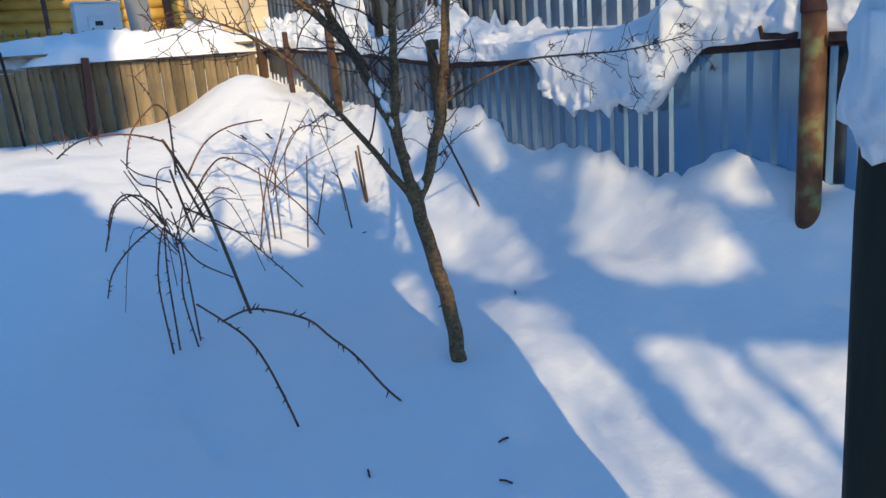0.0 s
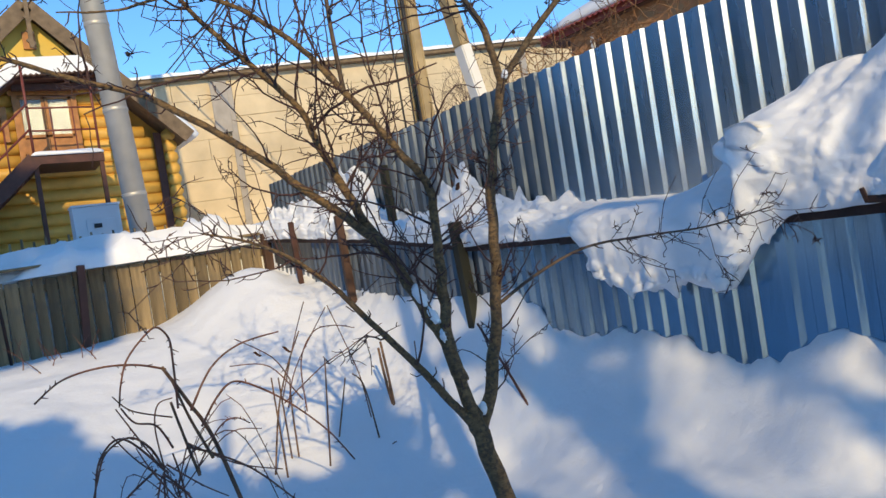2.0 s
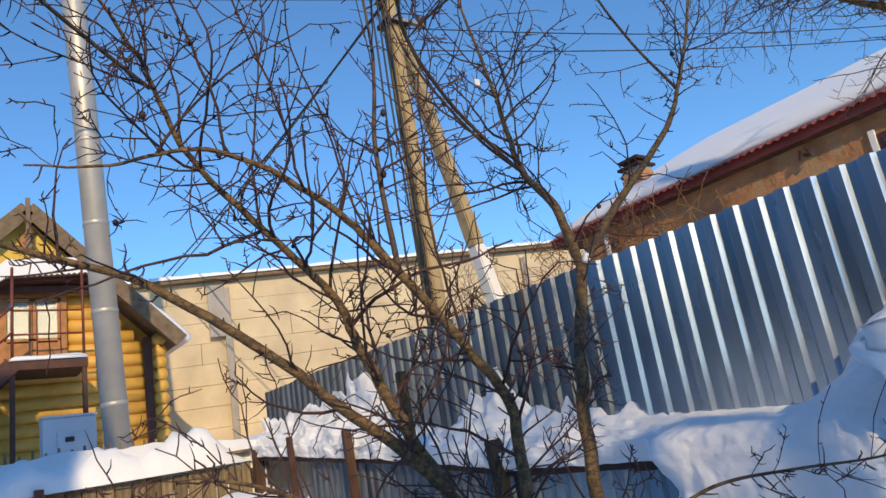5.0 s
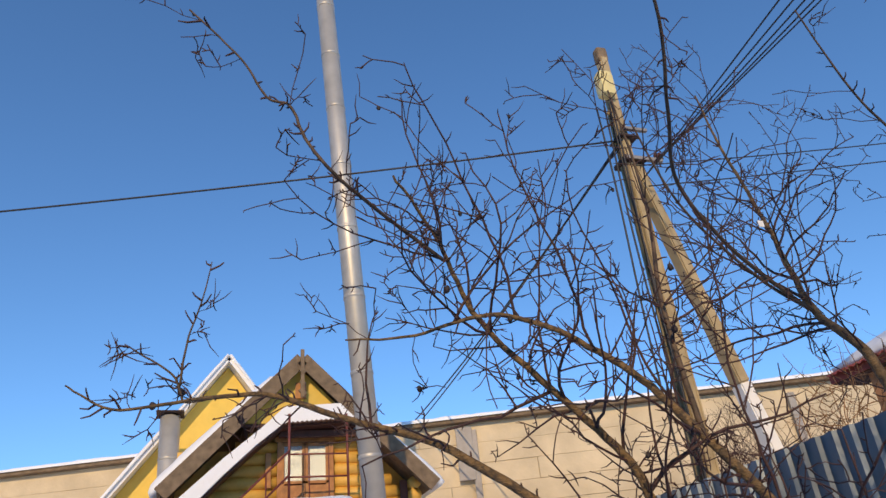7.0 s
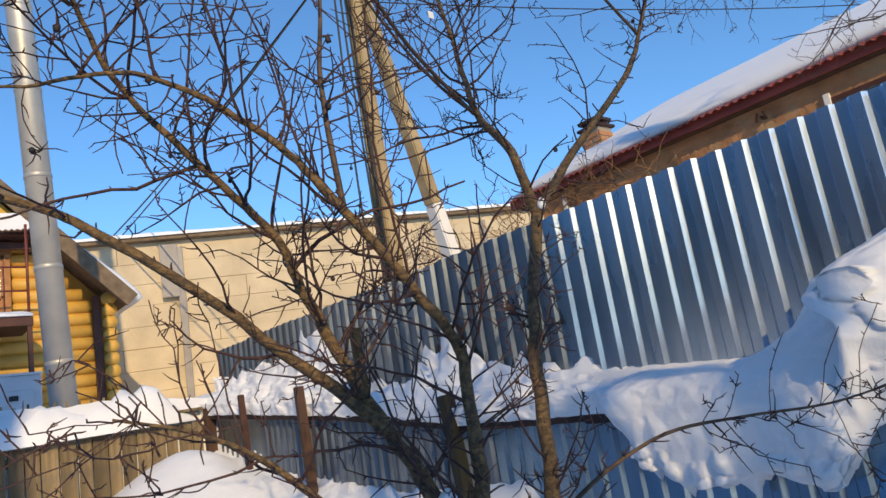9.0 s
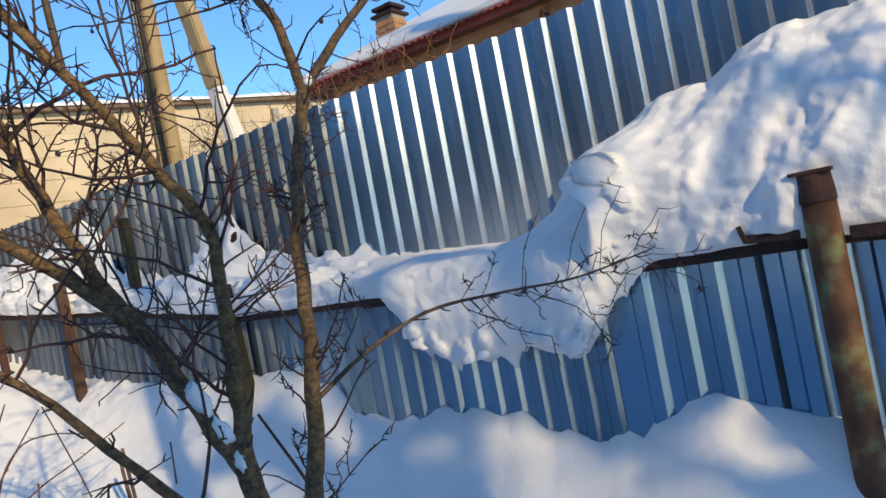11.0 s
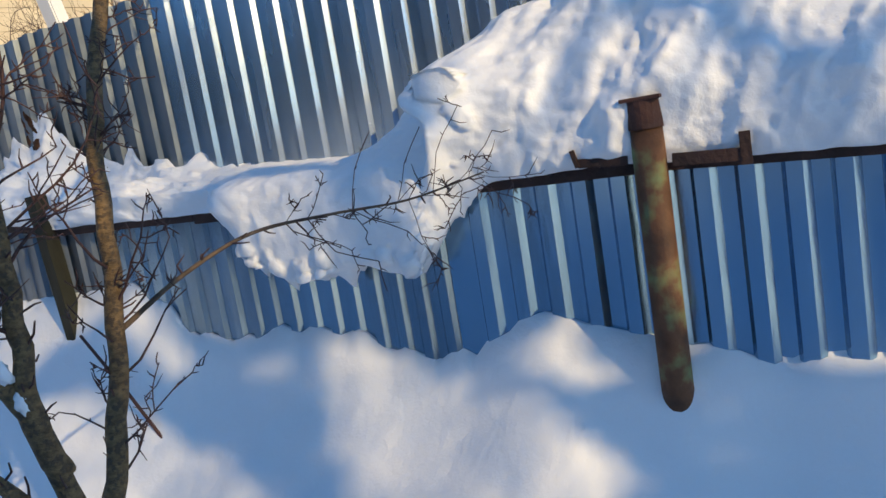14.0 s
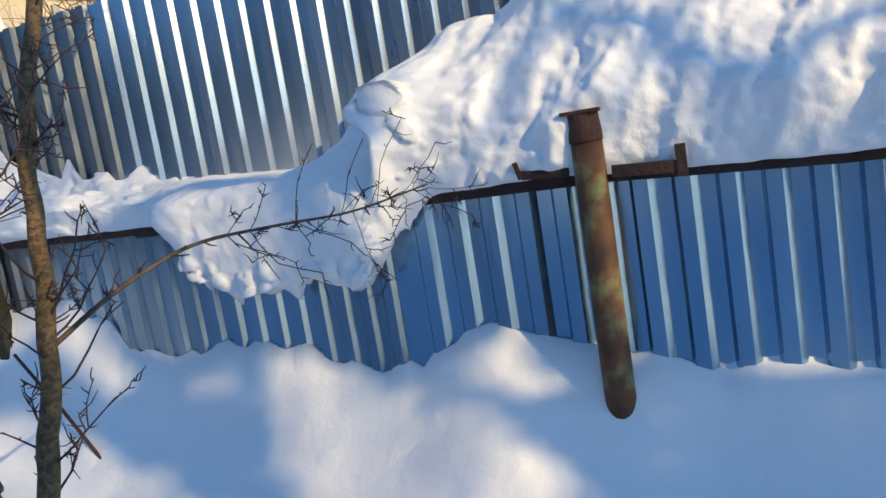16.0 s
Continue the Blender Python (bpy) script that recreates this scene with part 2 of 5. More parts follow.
def snow_z(x, y):
    if y > PY + 0.05 or x > FX + 0.03:
        far = 2.12 + 0.10 * fbm(x * 0.5, y * 0.5, 3) + 0.05 * fbm(x * 2.2, y * 2.2, 5)
        if y <= PY + 0.05:
            far = 0.9 + (far - 0.9) * step(5, 9, y)
        d = math.hypot(x - 3, y - 9)
        return far if d < 40 else far + (d - 40) * 0.002
    base = 0.05 + 0.05 * fbm(x * 0.5, y * 0.5, 1)
    rise = 1.08 * step(4.2, 8.6, y)
    mound = 0.48 * math.exp(-((x - 2.98) / 0.58) ** 2 - ((y - 8.3) / 1.1) ** 2) + 0.10 * math.exp(-((x - 0.6) / 0.8) ** 2 - ((y - 6.2) / 0.8) ** 2)
    foot = sum(float(np.interp(y + q, FOOT_Y, FOOT_Z)) for q in (-0.03, 0, 0.03)) / 3
    d = max(0.0, FX - x)
    ground = base + rise + mound
    drift = max(0.0, foot - ground) * math.exp(-(d / 0.42) ** 0.95)
    ground += 0.11 * math.exp(-((x - 2.0) / 0.45) ** 2 - ((y - 3.0) / 0.45) ** 2)
    drift += 0.16 * math.exp(-((x - 2.75) / 0.32) ** 2 - ((y - 2.95) / 0.5) ** 2) + 0.10 * math.exp(-((x - 2.7) / 0.35) ** 2 - ((y - 1.9) / 0.6) ** 2)
    near = 0.012 * fbm(x * 3, y * 3, 2) + 0.02 * fbm(x * 1.2, y * 1.2, 8)
    near += math.exp(-d / 0.10) * (0.03 * fbm(y * 9, x * 4, 4, 2) + 0.022 * abs(fbm(y * 21, x * 9, 6, 2))) + 0.004 * fbm(x * 9, y * 9, 12)
    if 2.6 < y < 5.2:                                # scalloped edge where the snow meets the ribs
        near += math.exp(-(d / 0.05) ** 2) * step(2.6, 3.0, y) * (1 - step(4.6, 5.2, y)) * (0.020 * math.sin(y * 30 + 1.5 * fbm(y * 3, 1.0, 7)) * (1 + 0.8 * fbm(y * 5, 4.0, 3)))
    # hollows round the pipe post and the trunk, and a line of old footprints
    for hx, hy, hr, hd in ((3.27, 2.15, 0.18, -0.015), (1.92, 2.98, 0.10, 0.025)):
        near -= hd * math.exp(-(((x - hx) ** 2 + (y - hy) ** 2) / hr ** 2))
    near -= 0.014 * math.exp(-((x - 0.845 - 0.02 * math.sin(y * 5)) / 0.018) ** 2) * step(2.3, 2.6, y) * (1 - step(3.9, 4.6, y))
    for fy in (2.35, 2.75, 3.2, 3.7, 4.2):
        near -= 0.022 * math.exp(-((x - 0.81 - 0.02 * (fy - 2.4)) / 0.05) ** 2 - ((y - fy) / 0.13) ** 2)
    return ground + drift + near


def spaced(near0, near1, fine, far0, far1):
    vals = list(np.arange(near0, near1, fine)) + [near1]
    s, v = fine * 1.5, near0
    left = []
    while v > far0:
        v -= s
        s *= 1.25
        left.append(max(v, far0))
    s, v = fine * 1.5, near1
    right = []
    while v < far1:
        v += s
        s *= 1.25
        right.append(min(v, far1))
    return sorted(left) + vals + right


gx = spaced(-1.6, FX + 0.02, 0.045, -900, FX + 0.02) + spaced(FX + 0.04, 5.0, 0.15, FX + 0.04, 900)
gy = spaced(0.2, PY + 0.045, 0.05, -900, PY + 0.045) + spaced(PY + 0.06, 11.5, 0.12, PY + 0.06, 900)
gv = [(x, y, snow_z(x, y)) for y in gy for x in gx]
W = len(gx)
gf = [(j * W + i, j * W + i + 1, (j + 1) * W + i + 1, (j + 1) * W + i) for j in range(len(gy) - 1) for i in range(W - 1)]
ground = mesh_object("ground", gv, gf, SNOW)
tagged(ground, "deep soft white snow covering the garden, drifted against the fences", "snow", kind="structure")

# ---- snow lying over the low fence and filling the gap to the tall one ----
TOP_Y = (-2, 0.6, 1.35, 1.55, 1.64, 1.70, 1.79, 1.88, 1.97, 2.04, 2.13, 2.24, 2.35, 2.48, 2.61, 2.71, 2.77, 2.86, 2.98, 3.12, 3.24, 3.44, 3.74, 4.1, 4.6, 4.8, 5.0, 5.25, 5.4, 5.57, 5.78, 6.05, 6.3, 6.6, 6.85, 7.0, 7.2, 7.5, 8.05, 8.58, 9.45)
TOP_Z = (2.1, 2.15, 2.17, 2.17, 2.155, 2.14, 2.215, 2.23, 2.258, 2.265, 2.245, 2.22, 2.203, 2.166, 2.118, 2.118, 2.10, 2.04, 1.985, 1.93, 1.78, 1.65, 1.68, 1.70, 1.77, 1.79, 1.90, 1.94, 2.08, 2.17, 1.98, 1.89, 1.90, 1.95, 2.06, 2.34, 2.40, 2.40, 2.28, 2.34, 2.28)
RAIL_Y = (-3, 1.4, 1.85, 2.1, 2.4, 2.8, 4.1, 5.0, 6.38, 7.82, 8.8)
RAIL_Z = (1.40, 1.457, 1.479, 1.494, 1.505, 1.50, 1.522, 1.54, 1.715, 1.85, 1.93)
LIP_Y = (2.72, 2.80, 2.86, 2.92, 2.98, 3.02, 3.10, 3.17, 3.23, 3.28, 3.35, 3.42, 3.51, 3.58, 3.64, 3.69, 3.79, 3.85, 3.92, 3.98)
LIP_Z = (1.49, 1.44, 1.40, 1.33, 1.24, 1.175, 1.20, 1.21, 1.24, 1.245, 1.225, 1.215, 1.205, 1.21, 1.20, 1.275, 1.27, 1.40, 1.49, 1.53)


def rail_z(y):
    return float(np.interp(y, RAIL_Y, RAIL_Z))


def bank_section(y):
    """The bank's outline at y, from under the lip over the top to the tall fence."""
    top, rz = float(np.interp(y, TOP_Y, TOP_Z)), rail_z(y)
    hang = step(2.70, 2.80, y) * (1 - step(3.93, 4.0, y))
    lip = float(np.interp(y, LIP_Y, LIP_Z)) if 2.72 < y < 3.98 else rz - 0.004
    lip = rz - 0.004 + (lip - rz + 0.004) * hang
    right = 1 - step(2.75, 3.05, y)               # the tall heap towards the pipe post
    low = 1 - right
    out = 0.022 * right + 0.10 * hang * low - 0.01 * low
    bulge = 0.12 * math.exp(-((y - 2.88) / 0.14) ** 2)
    crest = rz + (0.10 + 0.04 * fbm(y * 2.0, 7.7)) * low * hang + 0.06 * (1 - hang) * low
    pts = [(FX + 0.02, lip + 0.006 + 0.03 * hang), (FX - 0.04 - out * 0.35, lip - 0.012 * right), (FX - 0.058 - out * 0.8, lip + 0.02)]
    face = lip + (crest - lip) * 0.55 if hang * low > 0.3 else rz + 0.10
    pts.append((FX - 0.06 - out - bulge * 0.3, face))
    if right > 0.5:
        h = top - rz
        pts += [(FX - 0.05 - out * 0.9 - bulge, rz + 0.30 * h), (FX + 0.01 - out * 0.5 - bulge * 1.2, rz + 0.50 * h), (FX + 0.10 - bulge * 0.6, rz + 0.70 * h),
                (FX + 0.22, rz + 0.87 * h), (FX + 0.32, top - 0.02), (UX + 0.03, top + 0.01)]
    else:
        h, cling = top - crest, step(4.4, 4.8, y)
        pts += [(FX - 0.03 - out * 0.7, crest), (FX + 0.05, crest + 0.03 + 0.10 * h), (FX + 0.13, crest + 0.035 + 0.3 * h),
                (FX + 0.22, crest + 0.02 + (0.55 - 0.35 * cling) * h), (FX + 0.31, crest + (0.85 - 0.40 * cling) * h), (UX + 0.03 - 0.045 * cling, top)]
    return pts


bank_y = list(np.arange(-2.0, 1.0, 0.03)) + list(np.arange(1.0, 4.6, 0.011)) + list(np.arange(4.6, 9.46, 0.02))
sec = []
for y in bank_y:
    a = bank_section(y)
    sec.append(a)
blend = []
for i in range(len(sec)):                          # soften the change from heap to flat
    lo, hi = max(0, i - 3), min(len(sec), i + 4)
    blend.append([(sum(s[k][0] for s in sec[lo:hi]) / (hi - lo), sum(s[k][1] for s in sec[lo:hi]) / (hi - lo)) for k in range(10)])
bv, bf, cols = [], [], None
for y, row in zip(bank_y, blend):
    curve = spline([(x, 0, z) for x, z in row], 15)
    cols = len(curve)
    last = (cols - 1) / 3
    rag = -0.05 * max(0.0, fbm(y * 7, 1.3, 0, 3)) - 0.075 * max(0.0, fbm(y * 23, 4.3, 0, 2)) - 0.03 * max(0.0, fbm(y * 47, 2.3, 0, 2)) if 2.80 < y < 3.95 else 0.0
    lumps = step(4.15, 4.5, y)
    over = step(2.98, 3.10, y) * (1 - step(4.05, 4.2, y))
    flute = 1 - step(2.7, 3.0, y)
    for step_no, p in enumerate(curve):
        q = step_no / 3
        edge = max(0.0, 1 - abs(q - 4) / 4)
        p.z += rag * edge
        k = 0.042 * flute * fbm(y * 4.6 + p.z * 2.2, p.z * 1.9 - y * 1.1, 31, 3) + 0.030 * fbm(y * 2.4 + p.z * 1.3, p.z * 3.0 - y * 1.2, 11) + 0.009 * fbm(y * 8, p.z * 8 + p.x * 9, 2) + 0.026 * (1 - flute) * fbm(y * 4 + 9, p.x * 7 + p.z * 9, 6)
        k *= min(1.0, max(0.0, q - 2) / 8) * (1 - 0.72 * over)
        k += (0.003 + 0.002 * over) * fbm(y * 21, p.z * 21 + p.x * 15, 5, 3) * min(1.0, max(0.0, q - 2) / 8)
        k += 0.0055 * fbm(y * 13 + p.z * 7, p.z * 12 - y * 7 + p.x * 10, 14, 3) * min(1.0, max(0.0, q - 2) / 9) + 0.05 * lumps * (abs(fbm(y * 3.0, p.x * 4, 17, 3)) - 0.12) * min(1.0, q / 16)
        k += 0.014 * over * edge * (fbm(y * 26, p.z * 26, 3, 3) + 0.5 * abs(fbm(y * 40, p.z * 40, 8, 2))) + 0.003 * flute * fbm(y * 30, p.z * 22 + y * 9, 19, 2) * min(1.0, max(0.0, q - 3) / 6)
        if lumps and q > last - 5:                # crust clinging to the tall fence in ragged tongues
            p.z += lumps * (q - last + 5) / 5 * (0.10 * max(0.0, fbm(y * 6.5, 8.8, 2, 4)) + 0.07 * fbm(y * 8, 3.3, 2, 3) - 0.02)
        nose = 0.12 * math.exp(-((p.z - 1.87) / 0.12) ** 4 - ((y - 2.86) / 0.16) ** 2)
        bv.append((p.x - k - 0.35 * nose, y + nose + 0.02 * fbm(y * 4, p.z * 4, 21), p.z + (0.5 + 0.35 * lumps) * k))
for i in range(len(bank_y) - 1):
    for k in range(cols - 1):
        a = i * cols + k
        bf.append((a, a + cols, a + cols + 1, a + 1))


def swell(x, y, z, r, seed):
    """Swells the bank out into a knob of snow round the place."""
    c = Vector((x, y, z))
    for i, p in enumerate(bv):
        if abs(p[1] - y) < r * 1.4 and abs(p[2] - z) < r * 1.4:
            d = Vector(p) - c
            d.x = -abs(d.x) - 0.2 * r
            k = r * (1 + 0.22 * noise.fractal(d * (1.2 / r) + Vector((seed, 0, 0)), 1.0, 2.0, 3))
            if 1e-4 < d.length < k:
                bv[i] = tuple(c + d * (k / d.length))


for k, (x, y, z, r) in enumerate(((3.27, 2.835, 1.845, 0.092), (3.27, 2.78, 1.72, 0.08), (3.275, 2.83, 1.58, 0.045), (3.24, 2.97, 1.27, 0.04), (3.24, 3.02, 1.20, 0.03))):
    swell(x, y, z, r, 3.0 * k)
lump_rnd = random.Random(21)
for k in range(34):                                # crumbs along the ragged lip
    y = lump_rnd.choice((lump_rnd.uniform(2.96, 3.06), lump_rnd.uniform(3.36, 3.82), lump_rnd.uniform(2.9, 3.85)))
    swell(FX - 0.125 + lump_rnd.uniform(-0.01, 0.01), y, float(np.interp(y, LIP_Y, LIP_Z)) + lump_rnd.uniform(-0.005, 0.08), lump_rnd.uniform(0.02, 0.045), k * 1.7 + 20)
snow_bank = mesh_object("snow_bank", bv, bf, SNOW)
tagged(snow_bank, "snow heaped over the low sheet fence with a ragged lip", "snow bank", kind="structure")


# ---- sheet fences ----
def sheet(name, y0, ribs, x, z0, top, mat, parent, flat=False, pitch=0.13, depth=0.022, end=0.0, flank=(0.13, 0.50, 0.63)):
    """One profiled sheet with trapezoid ribs, with thickness; end: a plain strip past the last rib."""
    prof = [(0.0, 0.0), (flank[0], 1.0), (flank[1], 1.0), (flank[2], 0.0)]
    ys = []
    for i in range(ribs):
        for a, b in prof:
            ys.append((y0 + (i + a) * pitch, 0.004 * (b > 0.5) if flat else depth * b))
    ys.append((y0 + ribs * pitch + end, 0.0))
    v, f = [], []
    for back in (0, 1):
        for y, d in ys:
            xx = x - d + 0.0012 * back
            zt = top(y) if callable(top) else top
            v += [(xx, y, z0), (xx, y, zt)]
    m = len(ys)
    for i in range(m - 1):
        a, b = 2 * i, 2 * (i + m)
        f += [(a, a + 1, a + 3, a + 2), (b, b + 2, b + 3, b + 1), (a + 1, b + 1, b + 3, a + 3)]
    return mesh_object(name, v, f, mat, parent, smooth=False)


low_fence = thing("low_sheet_fence", "low galvanised profiled sheet fence half buried in snow", "fence", (FX, 3, 0))
tall_fence = thing("tall_sheet_fence", "tall galvanised profiled sheet fence standing behind the low one", "fence", (UX, 3, 0))
for ob in (low_fence, tall_fence):
    ob.location = (0, 0, 0)
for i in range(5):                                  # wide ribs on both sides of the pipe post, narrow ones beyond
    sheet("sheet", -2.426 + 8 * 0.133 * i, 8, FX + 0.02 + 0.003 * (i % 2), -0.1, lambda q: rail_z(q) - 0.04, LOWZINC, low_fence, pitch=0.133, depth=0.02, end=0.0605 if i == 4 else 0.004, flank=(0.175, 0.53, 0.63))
for i in range(6):
    y = 2.9575 + 9 * 0.1055 * i
    sheet("sheet", y, 9, FX + 0.02 + 0.003 * (i % 2), -0.1, lambda q: rail_z(q) - 0.04, MIDZINC if y < 4.7 else OLDSHADEZINC, low_fence, flat=(y > 7.0), pitch=0.1055, depth=0.019, end=0.004, flank=(0.145, 0.50, 0.63))
# sheets beyond y = 4 get the metal darkened for the twigs' shade
for i in range(12):
    y = 3.02 + 0.129 * (8 * i - 44)
    sheet("sheet", y, 8 if i < 11 else 6, UX + 0.022 + 0.003 * (i % 2), 0.6, 2.61 + 0.006 * math.sin(i * 2.1), ZINC if y < 4.0 else OLDSHADEZINC, tall_fence, pitch=0.129, depth=0.022, end=0.004)
for a, b in ((-3.0, 1.4), (1.4, 2.1), (2.1, 2.8), (2.8, 4.14), (4.145, 5.0), (5.0, 6.38), (6.38, 8.75)):
    za, zb = rail_z(a), rail_z(b)
    ln = math.hypot(b - a, zb - za)
    r = Matrix.Rotation(math.atan2(zb - za, b - a), 4, "X")
    rh = 0.052 if a < 4 else 0.04
    bm = box_bm((0.045, ln, rh), (FX - 0.008, (a + b) / 2, (za + zb) / 2 + 0.004 - rh / 2), 0.003, r)
    part("top_rail", bm, RUSTRAIL, low_fence, "rusty dark angle-iron rail")
bm = box_bm((0.012, 0.032, 0.10), (FX - 0.092, 1.867, 1.49), 0.002)
box_bm((0.010, 0.20, 0.040), (FX - 0.090, 1.98, 1.478), 0.002, Matrix.Rotation(0.05, 4, "X"), bm)
part("bracket", bm, RUSTRAIL, low_fence, "rusty welded bracket")
bm = box_bm((0.012, 0.016, 0.06), (FX - 0.092, 2.385, 1.527), 0.002, Matrix.Rotation(-0.25, 4, "X"))
box_bm((0.010, 0.16, 0.030), (FX - 0.090, 2.295, 1.505), 0.002, Matrix.Rotation(0.06, 4, "X"), bm)
part("bracket", bm, RUSTRAIL, low_fence, "rusty bent bracket")
bm = box_bm((0.03, 0.10, 0.06), (FX - 0.035, 5.28, 1.60), 0.003)
part("bracket", bm, RUST, low_fence, "rusty bracket")


def pipe_post():
    t = thing("pipe_post", "rusty steel pipe post with flaking green paint and a flat cap", "post", (3.275, 2.15, 0.3))
    tb = Tubes().add([(0, 0, -0.3), (0, 0, 0.6), (0, 0.0, 1.30)], 0.052, 24, wob=0.03)
    tb.make("pipe", RUSTPIPE, t)
    bm = bmesh.new()
    bmesh.ops.create_cone(bm, cap_ends=True, segments=20, radius1=0.057, radius2=0.061, depth=0.09, matrix=Matrix.Translation((0, 0, 1.335)))
    box_bm((0.125, 0.125, 0.012), (0, 0, 1.384), 0.004, None, bm)
    part("cap", bm, RUST, t, "dark rusty welded cap")
    return t


pipe_post()


def wooden_post(name, label, foot, head, w, mat):
    foot, head = Vector(foot), Vector(head)
    d = head - foot
    t = thing(name, label, "post", foot)
    q = d.to_track_quat("Z", "Y").to_matrix().to_4x4()
    part("post", box_bm((w, w * 0.9, d.length), d / 2, 0.006, q), mat, t)
    return t


wooden_post("leaning_post", "short mossy dark wooden post leaning against the low fence", (3.30, 5.03, 0.62), (3.30, 5.12, 1.72), 0.075, MOSSWOOD)
wooden_post("brown_post", "weathered brown wooden post at the sheet fence", (3.27, 6.75, 1.0), (3.28, 6.82, 1.97), 0.065, BROWNWOOD)
wooden_post("rusty_post", "narrow rust-red post at the sheet fence", (3.24, 7.72, 1.1), (3.25, 7.80, 2.02), 0.05, RUST)
wooden_post("corner_post", "brown wooden corner post where boards meet sheets", (3.33, 8.74, 1.0), (3.33, 8.74, 1.99), 0.09, BROWNWOOD)
wooden_post("mossy_stake", "mossy stake standing in the gap between the fences", (3.56, 6.35, 1.5), (3.58, 6.42, 2.32), 0.07, MOSSWOOD)

# ---- neighbouring houses and street furniture ----


def local(t):
    """Puts a thing's parts, given in world places, under it at its base."""
    base = Vector(t.location)
    for ob in t.children:
        ob.location = Vector(ob.location) - base
    return t


# the board fence: posts, rails, top board, the snow on it
board_fence = thing("board_fence", "old weathered grey board fence with snow behind its top", "fence", (0.5, PY, 0.9))
box("top_board", (9.5, 0.09, 0.025), (3.32 - 4.75, PY + 0.01, 1.905), GREYWOOD, board_fence, 0.004, rot=Matrix.Rotation(-0.020, 4, "Y"))
box("rail", (9.5, 0.04, 0.07), (3.32 - 4.75, PY + 0.045, 1.70), GREYWOOD, board_fence, 0.004, rot=Matrix.Rotation(-0.020, 4, "Y"))
wooden_post("fence_post", "dark brown post standing in front of the boards", (1.39, PY - 0.10, 0.8), (1.46, PY - 0.10, 1.91), 0.075, DARKWOOD)
rod = thing("iron_rod", "thin dark rod leaning on the board fence", "rod", (0.78, PY - 0.12, 1.0))
Tubes().add([(0, 0, 0), (-0.02, 0.02, 0.5), (-0.05, 0.05, 1.0)], 0.014, 8).make("rod", RUSTRAIL, rod)

# snow lumps on the board fence's top
def lump_row(name, label, x0, x1, y, z, depth, height, seed):
    v, f, n, k = [], [], int((x1 - x0) / 0.05) + 1, 9
    for i in range(n + 1):
        x = x0 + (x1 - x0) * i / n
        end = min(1, 6 * min(i, n - i) / n + 0.03)
        h = height * end * (0.82 + 0.45 * fbm(x * 1.6, seed) + 0.16 * fbm(x * 6, seed + 3))
        for j in range(k):
            a = math.pi * j / (k - 1)
            r = 1 + 0.15 * fbm(x * 4, a * 2, seed)
            v.append((x, y - math.cos(a) * depth * r * (0.5 + 0.5 * end), z + 0.02 * (x - 3.3) + math.sin(a) * max(0.02, h) * r))
    for i in range(n):
        for j in range(k - 1):
            a = i * k + j
            f.append((a, a + k, a + k + 1, a + 1))
    return tagged(mesh_object(name, v, f, SNOW, board_fence), label)


lump_row("snow", "thick white snow lying along the top of the board fence", 0.85, 3.30, PY + 0.13, 1.90, 0.22, 0.34, 5.0)
lump_row("snow", "thin snow lying along the top of the board fence", -2.5, 0.9, PY + 0.10, 1.85, 0.16, 0.13, 9.0)

local(board_fence)

# old pickets behind it, only their tips out of the snow
picket_fence = thing("picket_fence", "grey picket tips sticking out of the snow behind the boards", "fence", (1.6, 10.0, 2.0))
for i in range(26):
    x = 0.2 + i * 0.115
    bm = box_bm((0.06, 0.02, 0.5), (x - 1.6, 0, 0.05 + 0.02 * math.sin(i * 3.3)), 0.003)
    for v in bm.verts:
        if v.co.z > 0.2:
            v.co.x = (x - 1.6) + (v.co.x - (x - 1.6)) * 0.35
    part("picket", bm, GREYWOOD, picket_fence)


def flue_stack(name, label, foot, head, r, joints):
    foot, head = Vector(foot), Vector(head)
    t = thing(name, label, "flue", foot)
    d = head - foot
    Tubes().add([(0, 0, 0), d * 0.5, d], r, 28).make("pipe", FLUE, t)
    for i in range(1, joints + 1):
        p, e = d * (i / (joints + 1)), d.normalized() * 0.018
        Tubes().add([p - e * 1.5, p - e, p + e, p + e * 1.5], [r + 0.001, r + 0.007, r + 0.007, r + 0.001], 28).make("joint_band", FLUE, t)
    return t


flue_stack("tall_flue", "tall galvanised steel flue pipe standing behind the board fence", (2.50, 10.5, 1.7), (1.90, 10.5, 12.2), 0.140, 9)


def meter_box():
    t = thing("meter_box", "pale grey outdoor meter box with a small dark display", "meter box", (2.22, 12.0, 2.1))
    part("body", box_bm((0.60, 0.28, 0.56), (0, 0, 0.43), 0.02), BOXWHITE, t)
    part("door", box_bm((0.36, 0.02, 0.34), (0.03, -0.15, 0.36), 0.008), BOXWHITE, t)
    part("display", box_bm((0.10, 0.012, 0.06), (-0.01, -0.165, 0.44), 0.004), BLACK, t, "small dark display")
    part("hood", box_bm((0.62, 0.31, 0.03), (0, -0.005, 0.725), 0.012), BOXWHITE, t)
    part("leg", box_bm((0.06, 0.06, 0.5), (-0.2, 0.05, -0.08), 0.004), BOXWHITE, t)
    part("leg", box_bm((0.06, 0.06, 0.5), (0.2, 0.05, -0.08), 0.004), BOXWHITE, t)


meter_box()


